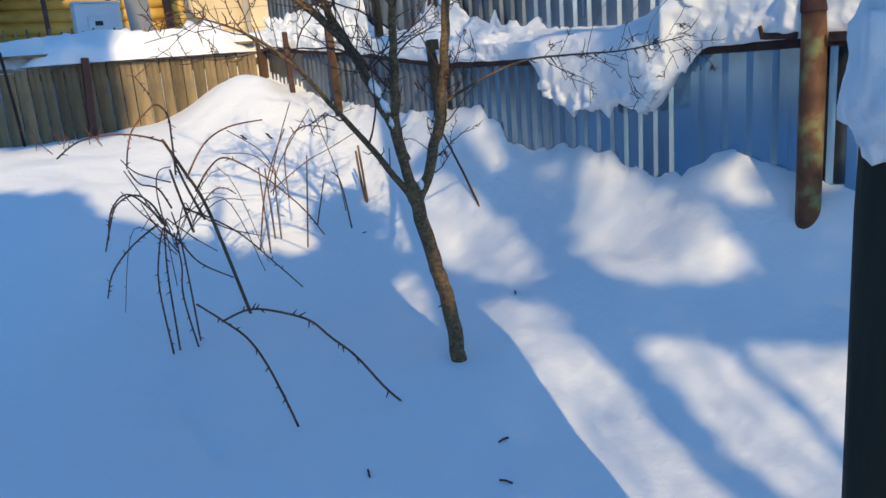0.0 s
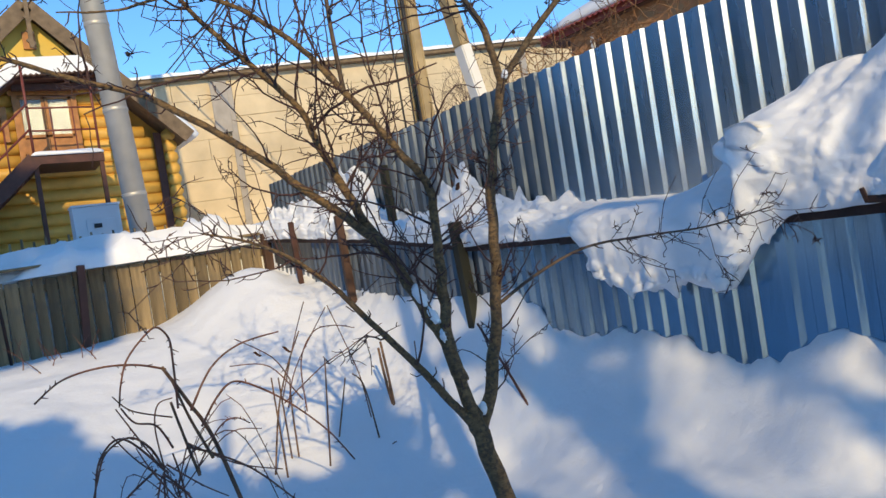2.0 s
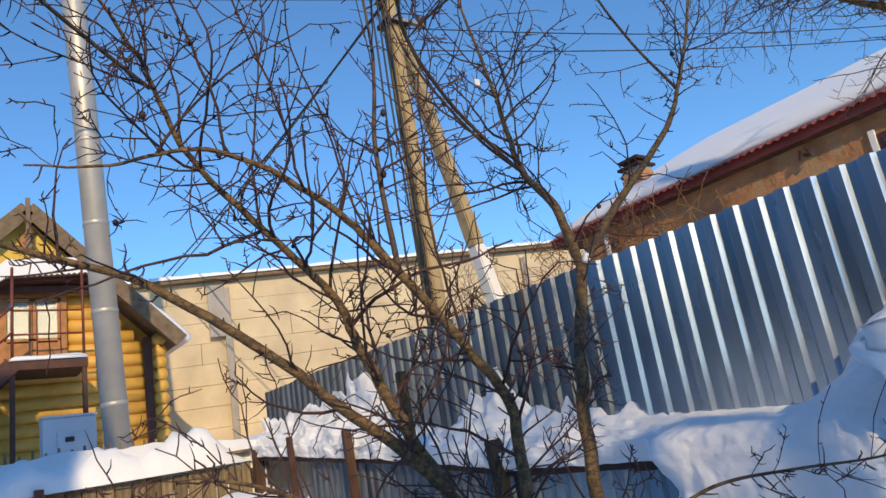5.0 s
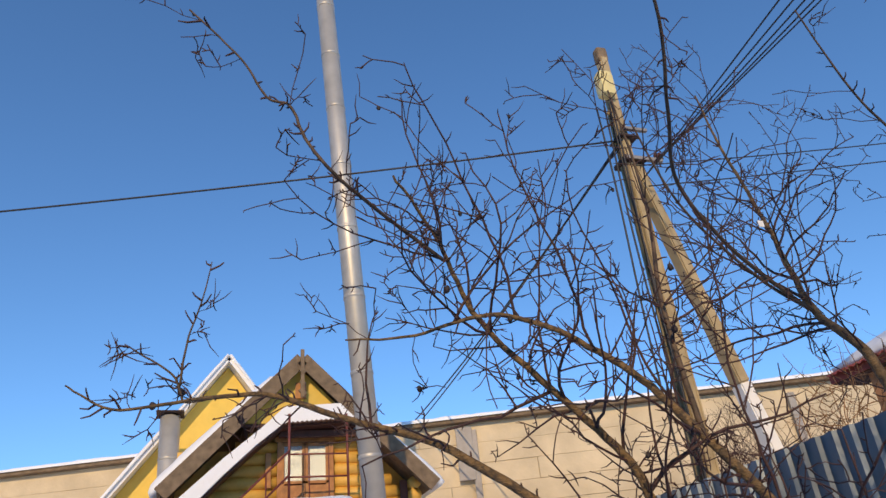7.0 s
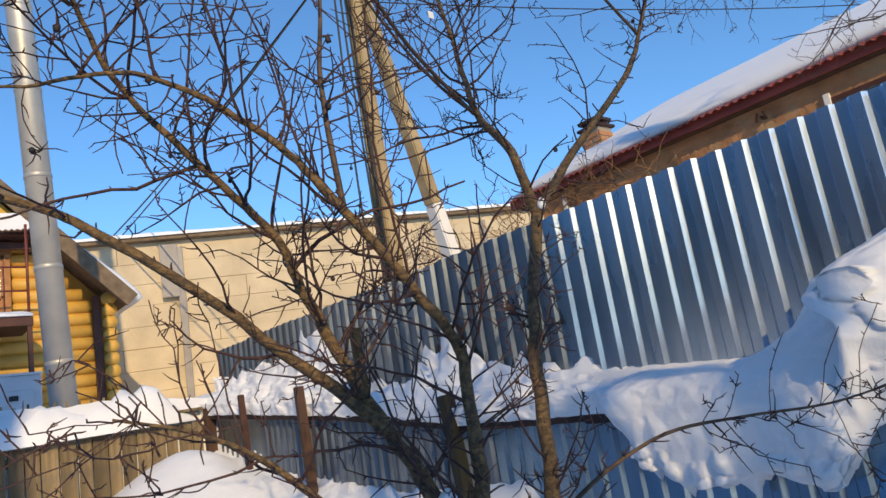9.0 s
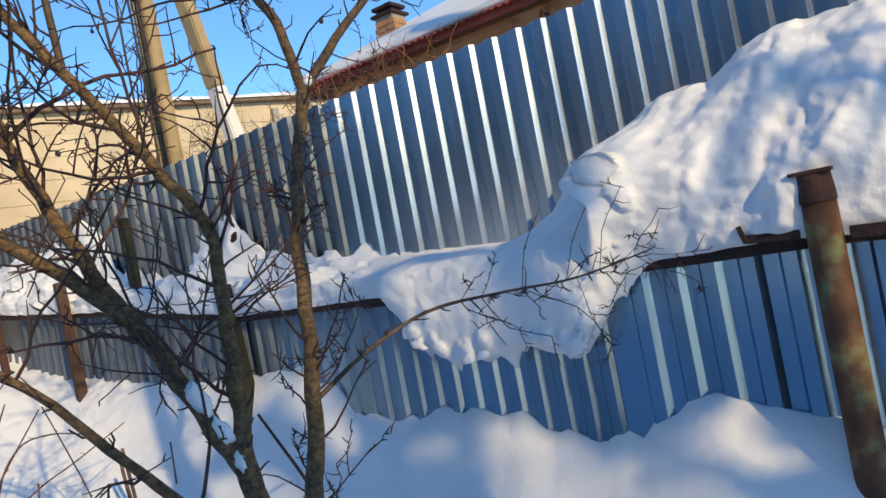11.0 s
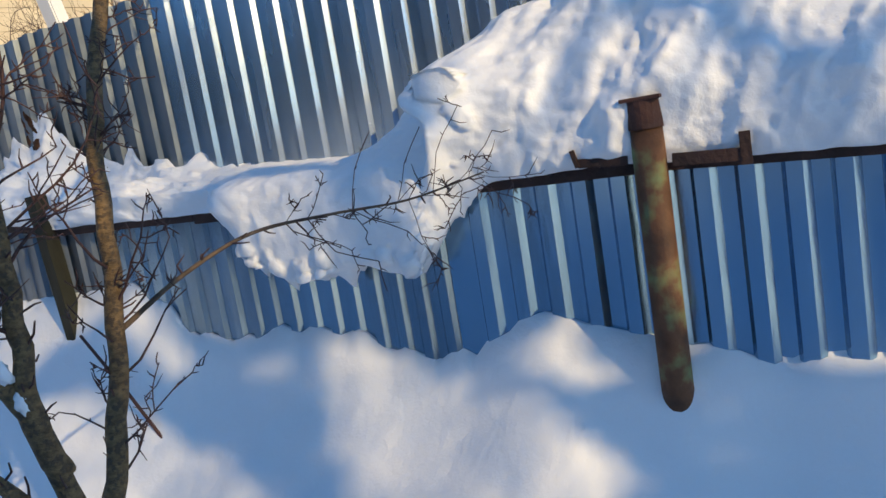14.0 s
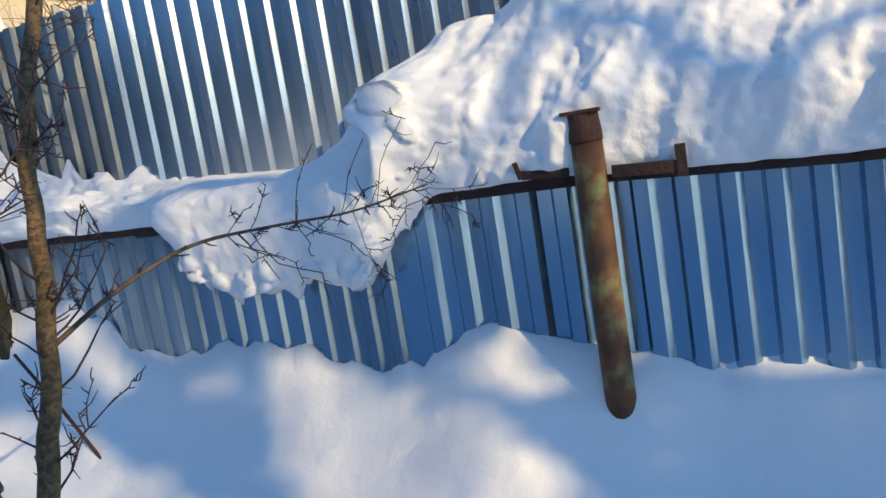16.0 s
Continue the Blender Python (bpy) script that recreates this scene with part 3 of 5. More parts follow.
def prism(name, outline, y0, y1, mat, parent, label=""):
    """A slab of the outline (x, z) from y0 to y1."""
    n = len(outline)
    v = [(x, y0, z) for x, z in outline] + [(x, y1, z) for x, z in outline]
    f = [tuple(range(n)), tuple(reversed(range(n, 2 * n)))] + [(i, i + n, (i + 1) % n + n, (i + 1) % n) for i in range(n)]
    bm = bmesh.new()
    vs = [bm.verts.new(p) for p in v]
    for q in f:
        bm.faces.new([vs[i] for i in q])
    bmesh.ops.recalc_face_normals(bm, faces=bm.faces)
    return part(name, bm, mat, parent, label)


def slope_slab(name, x0, z0, x1, z1, y0, y1, th, mat, parent, label="", puff=0.0):
    """A roof slope from (x0, z0) up to (x1, z1); puff rounds it as snow."""
    d = Vector((x1 - x0, 0, z1 - z0))
    nrm = Vector((-d.z, 0, d.x)).normalized()
    if nrm.z < 0:
        nrm = -nrm
    nx, ny = 24, 40
    v, f = [], []
    for side in (0, 1):
        for i in range(nx + 1):
            for j in range(ny + 1):
                a, b = i / nx, j / ny
                edge = min(1.0, min(a, 1 - a) * 9, min(b, 1 - b) * 16)
                h = th * side * ((0.35 + 0.65 * math.sqrt(edge)) if puff else 1)
                h += side * puff * fbm(a * 3 + x0, b * 6 + z0)
                p = Vector((x0, y0 + (y1 - y0) * b, z0)) + d * a + nrm * h
                v.append(p)
    m = (nx + 1) * (ny + 1)
    for i in range(nx):
        for j in range(ny):
            a = i * (ny + 1) + j
            q = (a, a + 1, a + ny + 2, a + ny + 1)
            f += [tuple(reversed(q)), tuple(k + m for k in q)]
    rim = [i * (ny + 1) for i in range(nx + 1)] + [nx * (ny + 1) + j for j in range(1, ny + 1)] + [i * (ny + 1) + ny for i in reversed(range(nx))] + [j for j in reversed(range(1, ny))]
    for i in range(len(rim)):
        a, b = rim[i], rim[(i + 1) % len(rim)]
        f.append((a, b, b + m, a + m))
    bm = bmesh.new()
    vs = [bm.verts.new(p) for p in v]
    for q in f:
        bm.faces.new([vs[k] for k in q])
    bmesh.ops.recalc_face_normals(bm, faces=bm.faces)
    return part(name, bm, mat, parent, label, smooth=bool(puff))


HY = 15.5                                  # front of the log house


def log_house():
    t = thing("log_house", "yellow-painted log house with a snowy gable roof and stair", "house", (0, 0, 0))
    apex, left, right, eave = 2.15, -0.15, 4.55, 4.40
    # round logs of the front, each one its own
    for i in range(18):
        z = 1.75 + 0.215 * i
        half = (6.42 - z) / 1.017 - 0.1
        lo, hi = max(left + 0.35, apex - half), min(4.42, apex + half)
        cuts = ((lo, 1.83), (2.72, hi)) if 4.0 < z < 5.3 else ((lo, hi),)
        for j, (a, b) in enumerate(cuts):
            Tubes().add([(a, HY + 0.11, z), ((a + b) / 2, HY + 0.11, z), (b, HY + 0.11, z)], 0.118, 14).make("log", YLOG, t)
    for i in range(13):
        z = 1.86 + 0.215 * i
        Tubes().add([(4.30, HY - 0.14, z), (4.30, HY + 3.0, z), (4.30, HY + 6.0, z)], 0.118, 14).make("side_log", YLOG, t)
    box("corner_board", (0.14, 0.05, 2.9), (4.10, HY - 0.05, 3.05), DARKWOOD, t, 0.008)
    # gable above, vertical boards behind the little roof
    prism("gable", [(apex - 1.02, 5.50), (apex + 1.02, 5.50), (apex, 6.53)], HY - 0.40, HY - 0.30, YBOARD, t, "yellow boarded gable")
    box("ceiling_board", (2.0, 0.9, 0.06), (apex, HY + 0.05, 5.46), DARKWOOD, t, 0.01)
    box("inner_wall", (4.2, 0.08, 3.6), (apex, HY + 0.40, 3.4), YLOG, t, 0.0)
    # roof slopes with snow
    for sx, ex in ((left, apex), (right, apex)):
        slope_slab("roof_slope", sx, eave - 0.12, apex, 6.62, HY - 0.55, HY + 6.2, 0.10, ROOFBOARD, t)
        out = -0.12 if sx < apex else 0.12
        slope_slab("roof_snow", sx + out, eave - 0.13, apex - (0.35 if sx < apex else 0.75) * (1 if sx < apex else -1), 6.62 - (0.30 if sx < apex else 0.78), HY - 0.62, HY + 6.2, 0.26, ROOFSNOW, t, "thick roof snow", 0.03)
    for sx in (left, right):
        d = Vector((apex - sx, 0, 6.66 - eave + 0.1))
        ang = math.atan2(d.z, d.x)
        box("barge_board", (d.length, 0.04, 0.26), ((sx + apex) / 2, HY - 0.63, (eave + 6.60) / 2 - 0.03), ROOFBOARD, t, 0.006, rot=Matrix.Rotation(-ang, 4, "Y"))
    bm = box_bm((0.07, 0.05, 0.92), (apex, HY - 0.67, 6.36), 0.008)
    for dz, w in ((-0.36, 0.15), (-0.18, 0.11), (0.05, 0.13)):
        box_bm((w, 0.045, 0.08), (apex, HY - 0.67, 6.36 + dz), 0.015, Matrix.Rotation(0.785, 4, "Y"), bm)
    part("finial", bm, ROOFBOARD, t, "carved wooden pendant board")
    box("gable_window", (0.20, 0.06, 0.30), (apex, HY - 0.42, 6.10), ORANGEWOOD, t, 0.008)
    # the porch roof under the gable, bent down along the slope, with snow on its front
    porch = [(3.15, 5.42), (1.78, 5.32), (1.34, 4.97), (0.81, 4.47), (0.10, 3.74), (-0.24, 3.74), (0.14, 4.13), (0.80, 4.74), (1.47, 5.30), (1.80, 5.62), (3.15, 5.70)]
    porch = [(0.5 + (x - 0.5) * 1.03, 1.65 + (z - 1.65) * 1.03) for x, z in porch]
    prism("porch_snow", porch, HY - 0.65, HY - 0.57, ROOFSNOW, t, "white snow along the porch roof")
    prism("porch_roof", [(x, z - 0.05) for x, z in porch], HY - 0.57, HY - 0.15, DARKWOOD, t)
    v, f, n = [], [], 110
    for i in range(n + 1):                                # wavy edge of the roof sheets
        x = 1.82 + 1.41 * i / n
        z = 5.43 + 0.073 * (x - 1.82) + 0.012 * math.sin(x * 2 * math.pi / 0.085)
        v += [(x, HY - 0.67, z - 0.025), (x, HY - 0.67, z + 0.008), (x, HY - 0.3, z + 0.06), (x, HY - 0.3, z + 0.03)]
    for i in range(n):
        f += [(4 * i + k, 4 * i + 4 + k, 4 * i + 4 + (k + 1) % 4, 4 * i + (k + 1) % 4) for k in range(4)]
    mesh_object("roof_sheet", v, f, BROWNWOOD, t)
    box("beam", (1.4, 0.10, 0.12), (2.48, HY - 0.25, 5.34), DARKWOOD, t, 0.01)
    # balcony window and door panel
    w = part("window", box_bm((0.84, 0.10, 1.26), (2.275, HY + 0.02, 4.63), 0.01), DARKWOOD, t)
    for cx in (2.06, 2.49):
        bm = bmesh.new()
        for dx, dz, sx, sz in ((-0.185, 0, 0.05, 1.0), (0.185, 0, 0.05, 1.0), (0, 0.48, 0.42, 0.055), (0, -0.20, 0.42, 0.05)):
            box_bm((sx, 0.05, sz), (cx + dx, HY - 0.05, 4.72 + dz), 0.004, None, bm)
        part("window_frame", bm, ORANGEWOOD, w)
        part("pane", box_bm((0.33, 0.008, 0.64), (cx, HY - 0.045, 4.86)), GLASS, w).visible_shadow = False
        part("curtain", box_bm((0.33, 0.006, 0.66), (cx, HY - 0.034, 4.86)), CURTAIN, w, "white lace curtain")
        part("door_panel", box_bm((0.36, 0.03, 0.42), (cx, HY - 0.05, 4.26), 0.004), ORANGEWOOD, w)
    for x in (1.82, 2.75):
        box("casing", (0.09, 0.06, 1.35), (x, HY - 0.05, 4.65), ORANGEWOOD, t, 0.008)
    box("casing", (1.10, 0.07, 0.11), (2.28, HY - 0.05, 5.30), ORANGEWOOD, t, 0.008)
    # side window of the porch
    box("casing", (0.10, 0.06, 0.62), (1.62, HY - 0.03, 4.75), ORANGEWOOD, t, 0.008)
    # deck, posts, stair and railing
    box("deck", (1.10, 1.0, 0.14), (2.38, HY - 0.55, 3.93), DARKWOOD, t, 0.01)
    slope_slab("deck_snow", 1.84, 4.0, 2.93, 4.01, HY - 1.08, HY - 0.3, 0.08, ROOFSNOW, t, "snow on the deck", 0.01)
    for x in (1.88, 2.88):
        box("deck_post", (0.07, 0.07, 2.2), (x, HY - 1.0, 2.85), DARKWOOD, t, 0.006)
        Tubes().add([(x, HY - 1.0, 4.0), (x, HY - 1.0, 5.5)], 0.022, 8).make("railing_post", REDIRON, t)
    for z in (4.42, 4.80):
        Tubes().add([(1.88, HY - 1.0, z), (2.88, HY - 1.0, z)], 0.016, 8).make("railing_bar", REDIRON, t)
    for x in (2.22, 2.55):
        Tubes().add([(x, HY - 1.0, 4.0), (x, HY - 1.0, 4.8)], 0.010, 6).make("baluster", REDIRON, t)
    for dy in (-1.05, -0.15):
        r = Matrix.Rotation(-math.atan2(1.9, 2.0), 4, "Y")
        box("stringer", (2.75, 0.05, 0.24), (0.88, HY + dy, 3.0), DARKWOOD, t, 0.006, rot=r)
    for i in range(10):
        box("tread", (0.26, 0.86, 0.04), (1.75 - i * 0.2, HY - 0.6, 3.80 - i * 0.19), DARKWOOD, t, 0.005)
    for z in (0.45, 0.85):
        Tubes().add([(1.88, HY - 1.05, 4.0 + z), (-0.1, HY - 1.05, 2.10 + z)], 0.018, 8).make("handrail", REDIRON, t)
    for i in range(5):
        x = 1.5 - i * 0.4
        Tubes().add([(x, HY - 1.05, 3.55 - i * 0.385), (x, HY - 1.05, 4.48 - i * 0.385)], 0.013, 6).make("baluster", REDIRON, t)
    return t


log_house()


def yellow_house():
    t = thing("yellow_house", "yellow boarded house gable with snow-edged roof behind the log house", "house", (0, 0, 0))
    apex, top, y = 0.93, 7.70, 18.0
    prism("gable_wall", [(-3.3, 1.5), (4.0, 1.5), (4.0, 3.4), (apex, top - 0.12), (-3.3, 1.95)], y, y + 0.2, YBOARD, t)
    for sx, sz in ((-3.6, 1.55), (4.3, 3.1)):
        slope_slab("roof_slope", sx, sz, apex, top - 0.1, y - 0.35, y + 7, 0.10, WHITE, t)
        slope_slab("roof_snow", sx, sz + 0.1, apex, top + 0.02, y - 0.40, y + 7, 0.13, ROOFSNOW, t, "roof snow", 0.02)
    box("wall_back", (7.0, 0.2, 2.0), (0.4, y + 6.8, 2.4), YBOARD, t, 0.0)
    return t


yellow_house()
fl = flue_stack("short_flue", "short galvanised flue pipe with a flat cap", (-0.02, 16.9, 2.0), (-0.16, 16.9, 6.15), 0.19, 4)
part("cap", box_bm((0.52, 0.52, 0.03), Vector((-0.14, 0, 4.20)), 0.01), RUSTRAIL, fl, "flat dark cap")


# the long beige building across the street
def long_building():
    t = thing("long_building", "long beige slab-walled building with a snow-lined flat roof", "building", (5.4, 19.0, 1.0))
    d = Vector((0.919, -0.394, 0))
    t.rotation_euler = (0, 0, math.atan2(d.y, d.x))
    for i in range(11):
        for k in range(6):
            bm = box_bm((5.992, 0.30, 0.484), (-14.9 + 6 * k + 0.7 * (i * 3 % 5), 0.15 + 0.012 * math.sin(i * 5 + k * 3), 0.25 + 0.49 * i), 0.010)
            part("wall_slab", bm, BEIGE, t)
    part("core", box_bm((36.4, 7.6, 5.3), (0.2, 4.05, 2.66)), BEIGE, t)
    part("cornice", box_bm((37, 0.5, 0.09), (0.2, 0.05, 5.44), 0.01), ROOFBOARD, t)
    v, f, n = [], [], 240
    for i in range(n + 1):
        x = -18.3 + 37 * i / n
        h = 0.10 + 0.05 * fbm(x * 0.7, 3.0) + 0.03 * fbm(x * 3, 1.0)
        v += [(x, -0.24, 5.48), (x, -0.22 + 0.03 * fbm(x * 2, 9), 5.48 + h * 0.8), (x, 0.0, 5.50 + h), (x, 8.0, 5.55 + h)]
    for i in range(n):
        for k in range(3):
            a = i * 4 + k
            f.append((a, a + 4, a + 5, a + 1))
    tagged(mesh_object("roof_snow", v, f, ROOFSNOW, t), "snow on the flat roof")
    part("duct", box_bm((0.40, 0.14, 1.25), (1.22, -0.09, 4.65), 0.02), GREYSTRIP, t, "grey sheet duct")
    for x in (1.45, 9.0):
        part("downpipe", box_bm((0.16, 0.12, 5.2), (x, -0.08, 2.6), 0.02), GREYSTRIP, t)
    return t


long_building()


# ---- the pole with its strut, lamp box and wires ----
def utility_pole():
    t = thing("utility_pole", "concrete utility pole with a leaning strut and cream box", "utility pole", (5.20, 8.0, 0.5))
    def taperbox(a, b, wa, wb, name, mat):
        a, b = Vector(a), Vector(b)
        d = b - a
        q = d.to_track_quat("Z", "Y").to_matrix().to_4x4()
        bm = box_bm((1, 0.85, d.length), (0, 0, d.length / 2), 0.0)
        for v in bm.verts:
            k = v.co.z / d.length
            w = wa + (wb - wa) * k
            v.co.x *= w
            v.co.y *= w
        bmesh.ops.bevel(bm, geom=list(bm.edges), offset=0.015, segments=2, affect="EDGES")
        bmesh.ops.transform(bm, matrix=Matrix.Translation(a) @ q, verts=bm.verts)
        return part(name, bm, mat, t)
    taperbox((0.0, 0, 0), (-0.04, 0, 7.85), 0.19, 0.135, "main_pole", CONCRETE)
    for dx in (-0.062, 0.062):                            # raised edges with a groove between them
        taperbox((dx, -0.085, 0), (-0.04 + dx * 0.7, -0.06, 7.0), 0.05, 0.036, "flange", CONCRETE)
    for dy in (-0.045, 0.045):
        taperbox((-0.10, dy, 0), (-0.11, dy * 0.7, 7.0), 0.05, 0.036, "flange", CONCRETE)
    # the lower part of the strut is plain white
    taperbox((1.48, 0.05, 0.2), (0.72, 0.05, 3.42), 0.195, 0.175, "strut_foot", MATTWHITE)
    taperbox((0.72, 0.05, 3.42), (0.05, 0.02, 6.25), 0.175, 0.15, "strut", CONCRETE)
    bm = box_bm((0.30, 0.28, 0.06), (0, 0, 6.18), 0.01)
    part("clamp", box_bm((0.26, 0.26, 0.03), (-0.01, 0, 6.52), 0.008), RUSTRAIL, t, "dark steel clamp")
    part("clamp", bm, RUSTRAIL, t, "dark steel clamp")
    part("crossarm", box_bm((0.5, 0.05, 0.05), (0.12, -0.12, 6.18), 0.008), GREYSTRIP, t)
    part("crossarm", box_bm((0.36, 0.05, 0.04), (0.08, -0.12, 6.62), 0.008), GREYSTRIP, t)
    for x in (0.30, 0.36):
        bm = bmesh.new()
        bmesh.ops.create_cone(bm, cap_ends=True, segments=12, radius1=0.035, radius2=0.02, depth=0.09, matrix=Matrix.Translation((x, -0.12, 6.25)))
        part("insulator", bm, DARKWOOD, t, "dark brown insulator", True)
    part("lamp_box", box_bm((0.20, 0.18, 0.38), (-0.16, -0.10, 7.30), 0.07), CREAM, t, "cream enamelled box")
    part("pole_head", box_bm((0.15, 0.13, 0.22), (-0.04, 0, 7.90), 0.04), ROOFBOARD, t)
    for k, (dx, dy) in enumerate(((-0.16, -0.10), (-0.20, -0.05), (-0.14, -0.14), (-0.24, 0.0))):
        pts = [(dx - 0.02 * math.sin(z * 1.3 + k) - 0.02 * k, dy, z) for z in np.linspace(0.6, 7.0, 18)]
        Tubes().add(pts, 0.012, 6, wob=0).make("cable", BLACK, t, label="black cable")
    return t


utility_pole()


def wire(a, b, sag, r=0.012):
    a, b = Vector(a), Vector(b)
    pts = [a.lerp(b, k / 24) - Vector((0, 0, sag * 4 * (k / 24) * (1 - k / 24))) for k in range(25)]
    t = thing("wire", "thin black overhead wire", "wire", a, "overhead wires")
    Tubes().add([p - a for p in pts], r, 5).make("strand", BLACK, t)


wire((5.1, 7.9, 6.95), (-9.05, 12.1, 6.45), 0.15)
wire((5.08, 7.9, 6.95), (6.5, 26.0, 7.4), 0.25, 0.016)
wire((5.02, 7.9, 6.85), (5.7, 26.0, 7.0), 0.35, 0.016)
for k in range(5):
    wire((5.20 + 0.06 * k, 7.9, 6.34 + 0.07 * k), (2.3 + 0.95 * k, -12.0, 5.9 + 0.05 * k * k), 0.12, 0.008)
wire((5.3, 7.9, 6.6), (16.0, 5.0, 7.6), 0.2, 0.008)
wire((5.3, 7.9, 6.3), (16.0, 4.0, 6.9), 0.2, 0.008)


# ---- the plastered house beyond the tall fence ----
def plastered_house():
    t = thing("plastered_house", "orange plastered house with red eaves and a snowy roof", "house", (8.4, 1.0, 0.5))
    ex, ez, rx, rz, y0, y1 = -0.40, 3.78, 3.2, 5.40, -8.0, 7.85
    part("wall", box_bm((0.3, y1 - y0 - 0.5, 3.7), (-0.10, (y0 + y1) / 2 - 0.2, 1.85), 0.01), PLASTER, t)
    part("wall", box_bm((6.2, 0.3, 3.7), (3.2, y1 - 0.6, 1.85), 0.01), PLASTER, t)
    bm = bmesh.new()
    vs = [bm.verts.new(p) for p in ((0, y1 - 0.5, 3.6), (6.4, y1 - 0.5, 3.6), (3.2, y1 - 0.5, 5.3))]
    bm.faces.new(vs)
    bmesh.ops.solidify(bm, geom=list(bm.faces), thickness=0.2)
    part("gable", bm, DARKWOOD, t)
    part("soffit", box_bm((0.5, y1 - y0, 0.03), (-0.12, (y0 + y1) / 2, 3.70), 0.004), BROWNWOOD, t)
    part("fascia", box_bm((0.03, y1 - y0, 0.11), (ex + 0.02, (y0 + y1) / 2, 3.75), 0.004), REDROOF, t)
    # corrugated roof sheet on the near slope
    v, f, n = [], [], 960
    for i in range(n + 1):
        y = y0 + (y1 - y0) * i / n
        w = 0.014 * math.sin(y * 2 * math.pi / 0.10)
        v += [(ex - 0.06, y, ez + w), (rx, y, rz + w)]
    for i in range(n):
        f.append((2 * i, 2 * i + 2, 2 * i + 3, 2 * i + 1))
    mesh_object("roof_sheet", v, f, REDROOF, t)
    slope_slab("far_slope", 6.9, ez, rx, rz, y0, y1, 0.05, REDROOF, t)
    slope_slab("roof_snow", ex + 0.06, ez + 0.05, rx + 0.1, rz + 0.10, y0, y1 - 0.05, 0.17, ROOFSNOW, t, "smooth snow on the roof", 0.02)
    cy, cx = 6.68, 0.35
    ch = part("chimney", box_bm((0.29, 0.29, 1.2), (cx, cy, 3.92), 0.004), MORTAR, t, "brick chimney with a dark cowl")
    for row in range(13):
        for k in range(2):
            for face in range(4):
                off = -0.075 + 0.15 * k + (0.03 if row % 2 else -0.02) * (1 if k else 0.3)
                bm = box_bm((0.135, 0.02, 0.062), (off, -0.148, 3.46 + 0.08 * row), 0.004)
                bmesh.ops.transform(bm, matrix=Matrix.Translation((cx, cy, 0)) @ Matrix.Rotation(face * math.pi / 2, 4, "Z"), verts=bm.verts)
                part("brick", bm, BRICK, ch)
    part("cowl", box_bm((0.38, 0.38, 0.04), (cx, cy, 4.54), 0.01), RUSTRAIL, t)
    part("cowl_lid", box_bm((0.34, 0.34, 0.05), (cx, cy, 4.64), 0.02), RUSTRAIL, t)
    for dx in (-0.12, 0.12):
        part("cowl_leg", box_bm((0.03, 0.03, 0.10), (cx + dx, cy, 4.59), 0.002), RUSTRAIL, t)
    bm = box_bm((0.10, 0.03, 0.03), (-0.29, 4.12, 3.55), 0.006)
    for dy in (-0.045, 0.045):
        box_bm((0.03, 0.02, 0.10), (-0.33, 4.12 + dy, 3.56), 0.006, Matrix.Rotation(0.3 if dy > 0 else -0.3, 4, "X"), bm)
    part("bracket", bm, RUSTRAIL, t, "small dark forked wall bracket")
    for y, z, wy, wz in ((2.97, 2.88, 0.95, 1.2), (6.85, 3.42, 0.16, 0.30)):
        w = part("window", box_bm((0.06, wy, wz), (-0.235, y, z), 0.008), DARKWOOD, t)
        part("pane", box_bm((0.01, wy - 0.10, wz - 0.10), (-0.272, y, z)), GLASS, w)
        part("casing", box_bm((0.05, 0.06, wz + 0.1), (-0.262, y + wy / 2 + 0.03, z), 0.006), MATTWHITE, w, "pale window reveal")
    return t


plastered_house()

# ---- trees and shrubs ----
rnd = random.Random(7)


def rvec(k=1.0):
    return Vector((rnd.gauss(0, k), rnd.gauss(0, k), rnd.gauss(0, k)))


def grow(tb, start, way, length, r, level, up=0.25, droop=0.0, kink=0.42, buds=True, sides=5):
    """One shoot with a bent, knotty line, and shoots of its own."""
    n = max(4, int(length / 0.055))
    p, d = Vector(start), Vector(way).normalized()
    pts = [p.copy()]
    for i in range(n):
        bend = rvec().cross(d)
        d = (d + rvec(kink * 0.26) + bend.normalized() * kink * 0.42 * (1 if i % 2 else -1) + Vector((0, 0, up * 0.07 - droop * 0.15))).normalized()
        p = p + d * (length / n)
        pts.append(p.copy())
    radii = taper(r, max(0.0015, r * 0.42), len(pts))
    tb.add(pts, radii, sides if level < 2 else 4, cap=False)
    for i in range(1, len(pts)):
        d = (pts[i] - pts[i - 1]).normalized()
        if level < 2 and rnd.random() < (0.52 if level == 0 else 0.24) and i > 1:
            side = rvec().cross(d)
            if side.length > 0.1:
                side.normalize()
                w = (d * rnd.uniform(0.25, 0.8) + side + Vector((0, 0, 0.6 * up))).normalized()
                grow(tb, pts[i], w, length * rnd.uniform(0.25, 0.55) * (1 - 0.4 * i / len(pts)), max(0.0018, radii[i] * 0.68), level + 1, up, droop, kink, buds)
        if buds and rnd.random() < 0.55:
            side = rvec().cross(d)
            if side.length > 0.1:
                side.normalize()
                k = rnd.uniform(0.006, 0.020) if rnd.random() < 0.72 else rnd.uniform(0.025, 0.065)
                tb.add([pts[i], pts[i] + side * k * 0.6 + d * k * 0.3, pts[i] + side * k + d * k * 0.7], [radii[i] * 0.8 + 0.0006, 0.0016, 0.0008], 4, cap=False)
    return pts


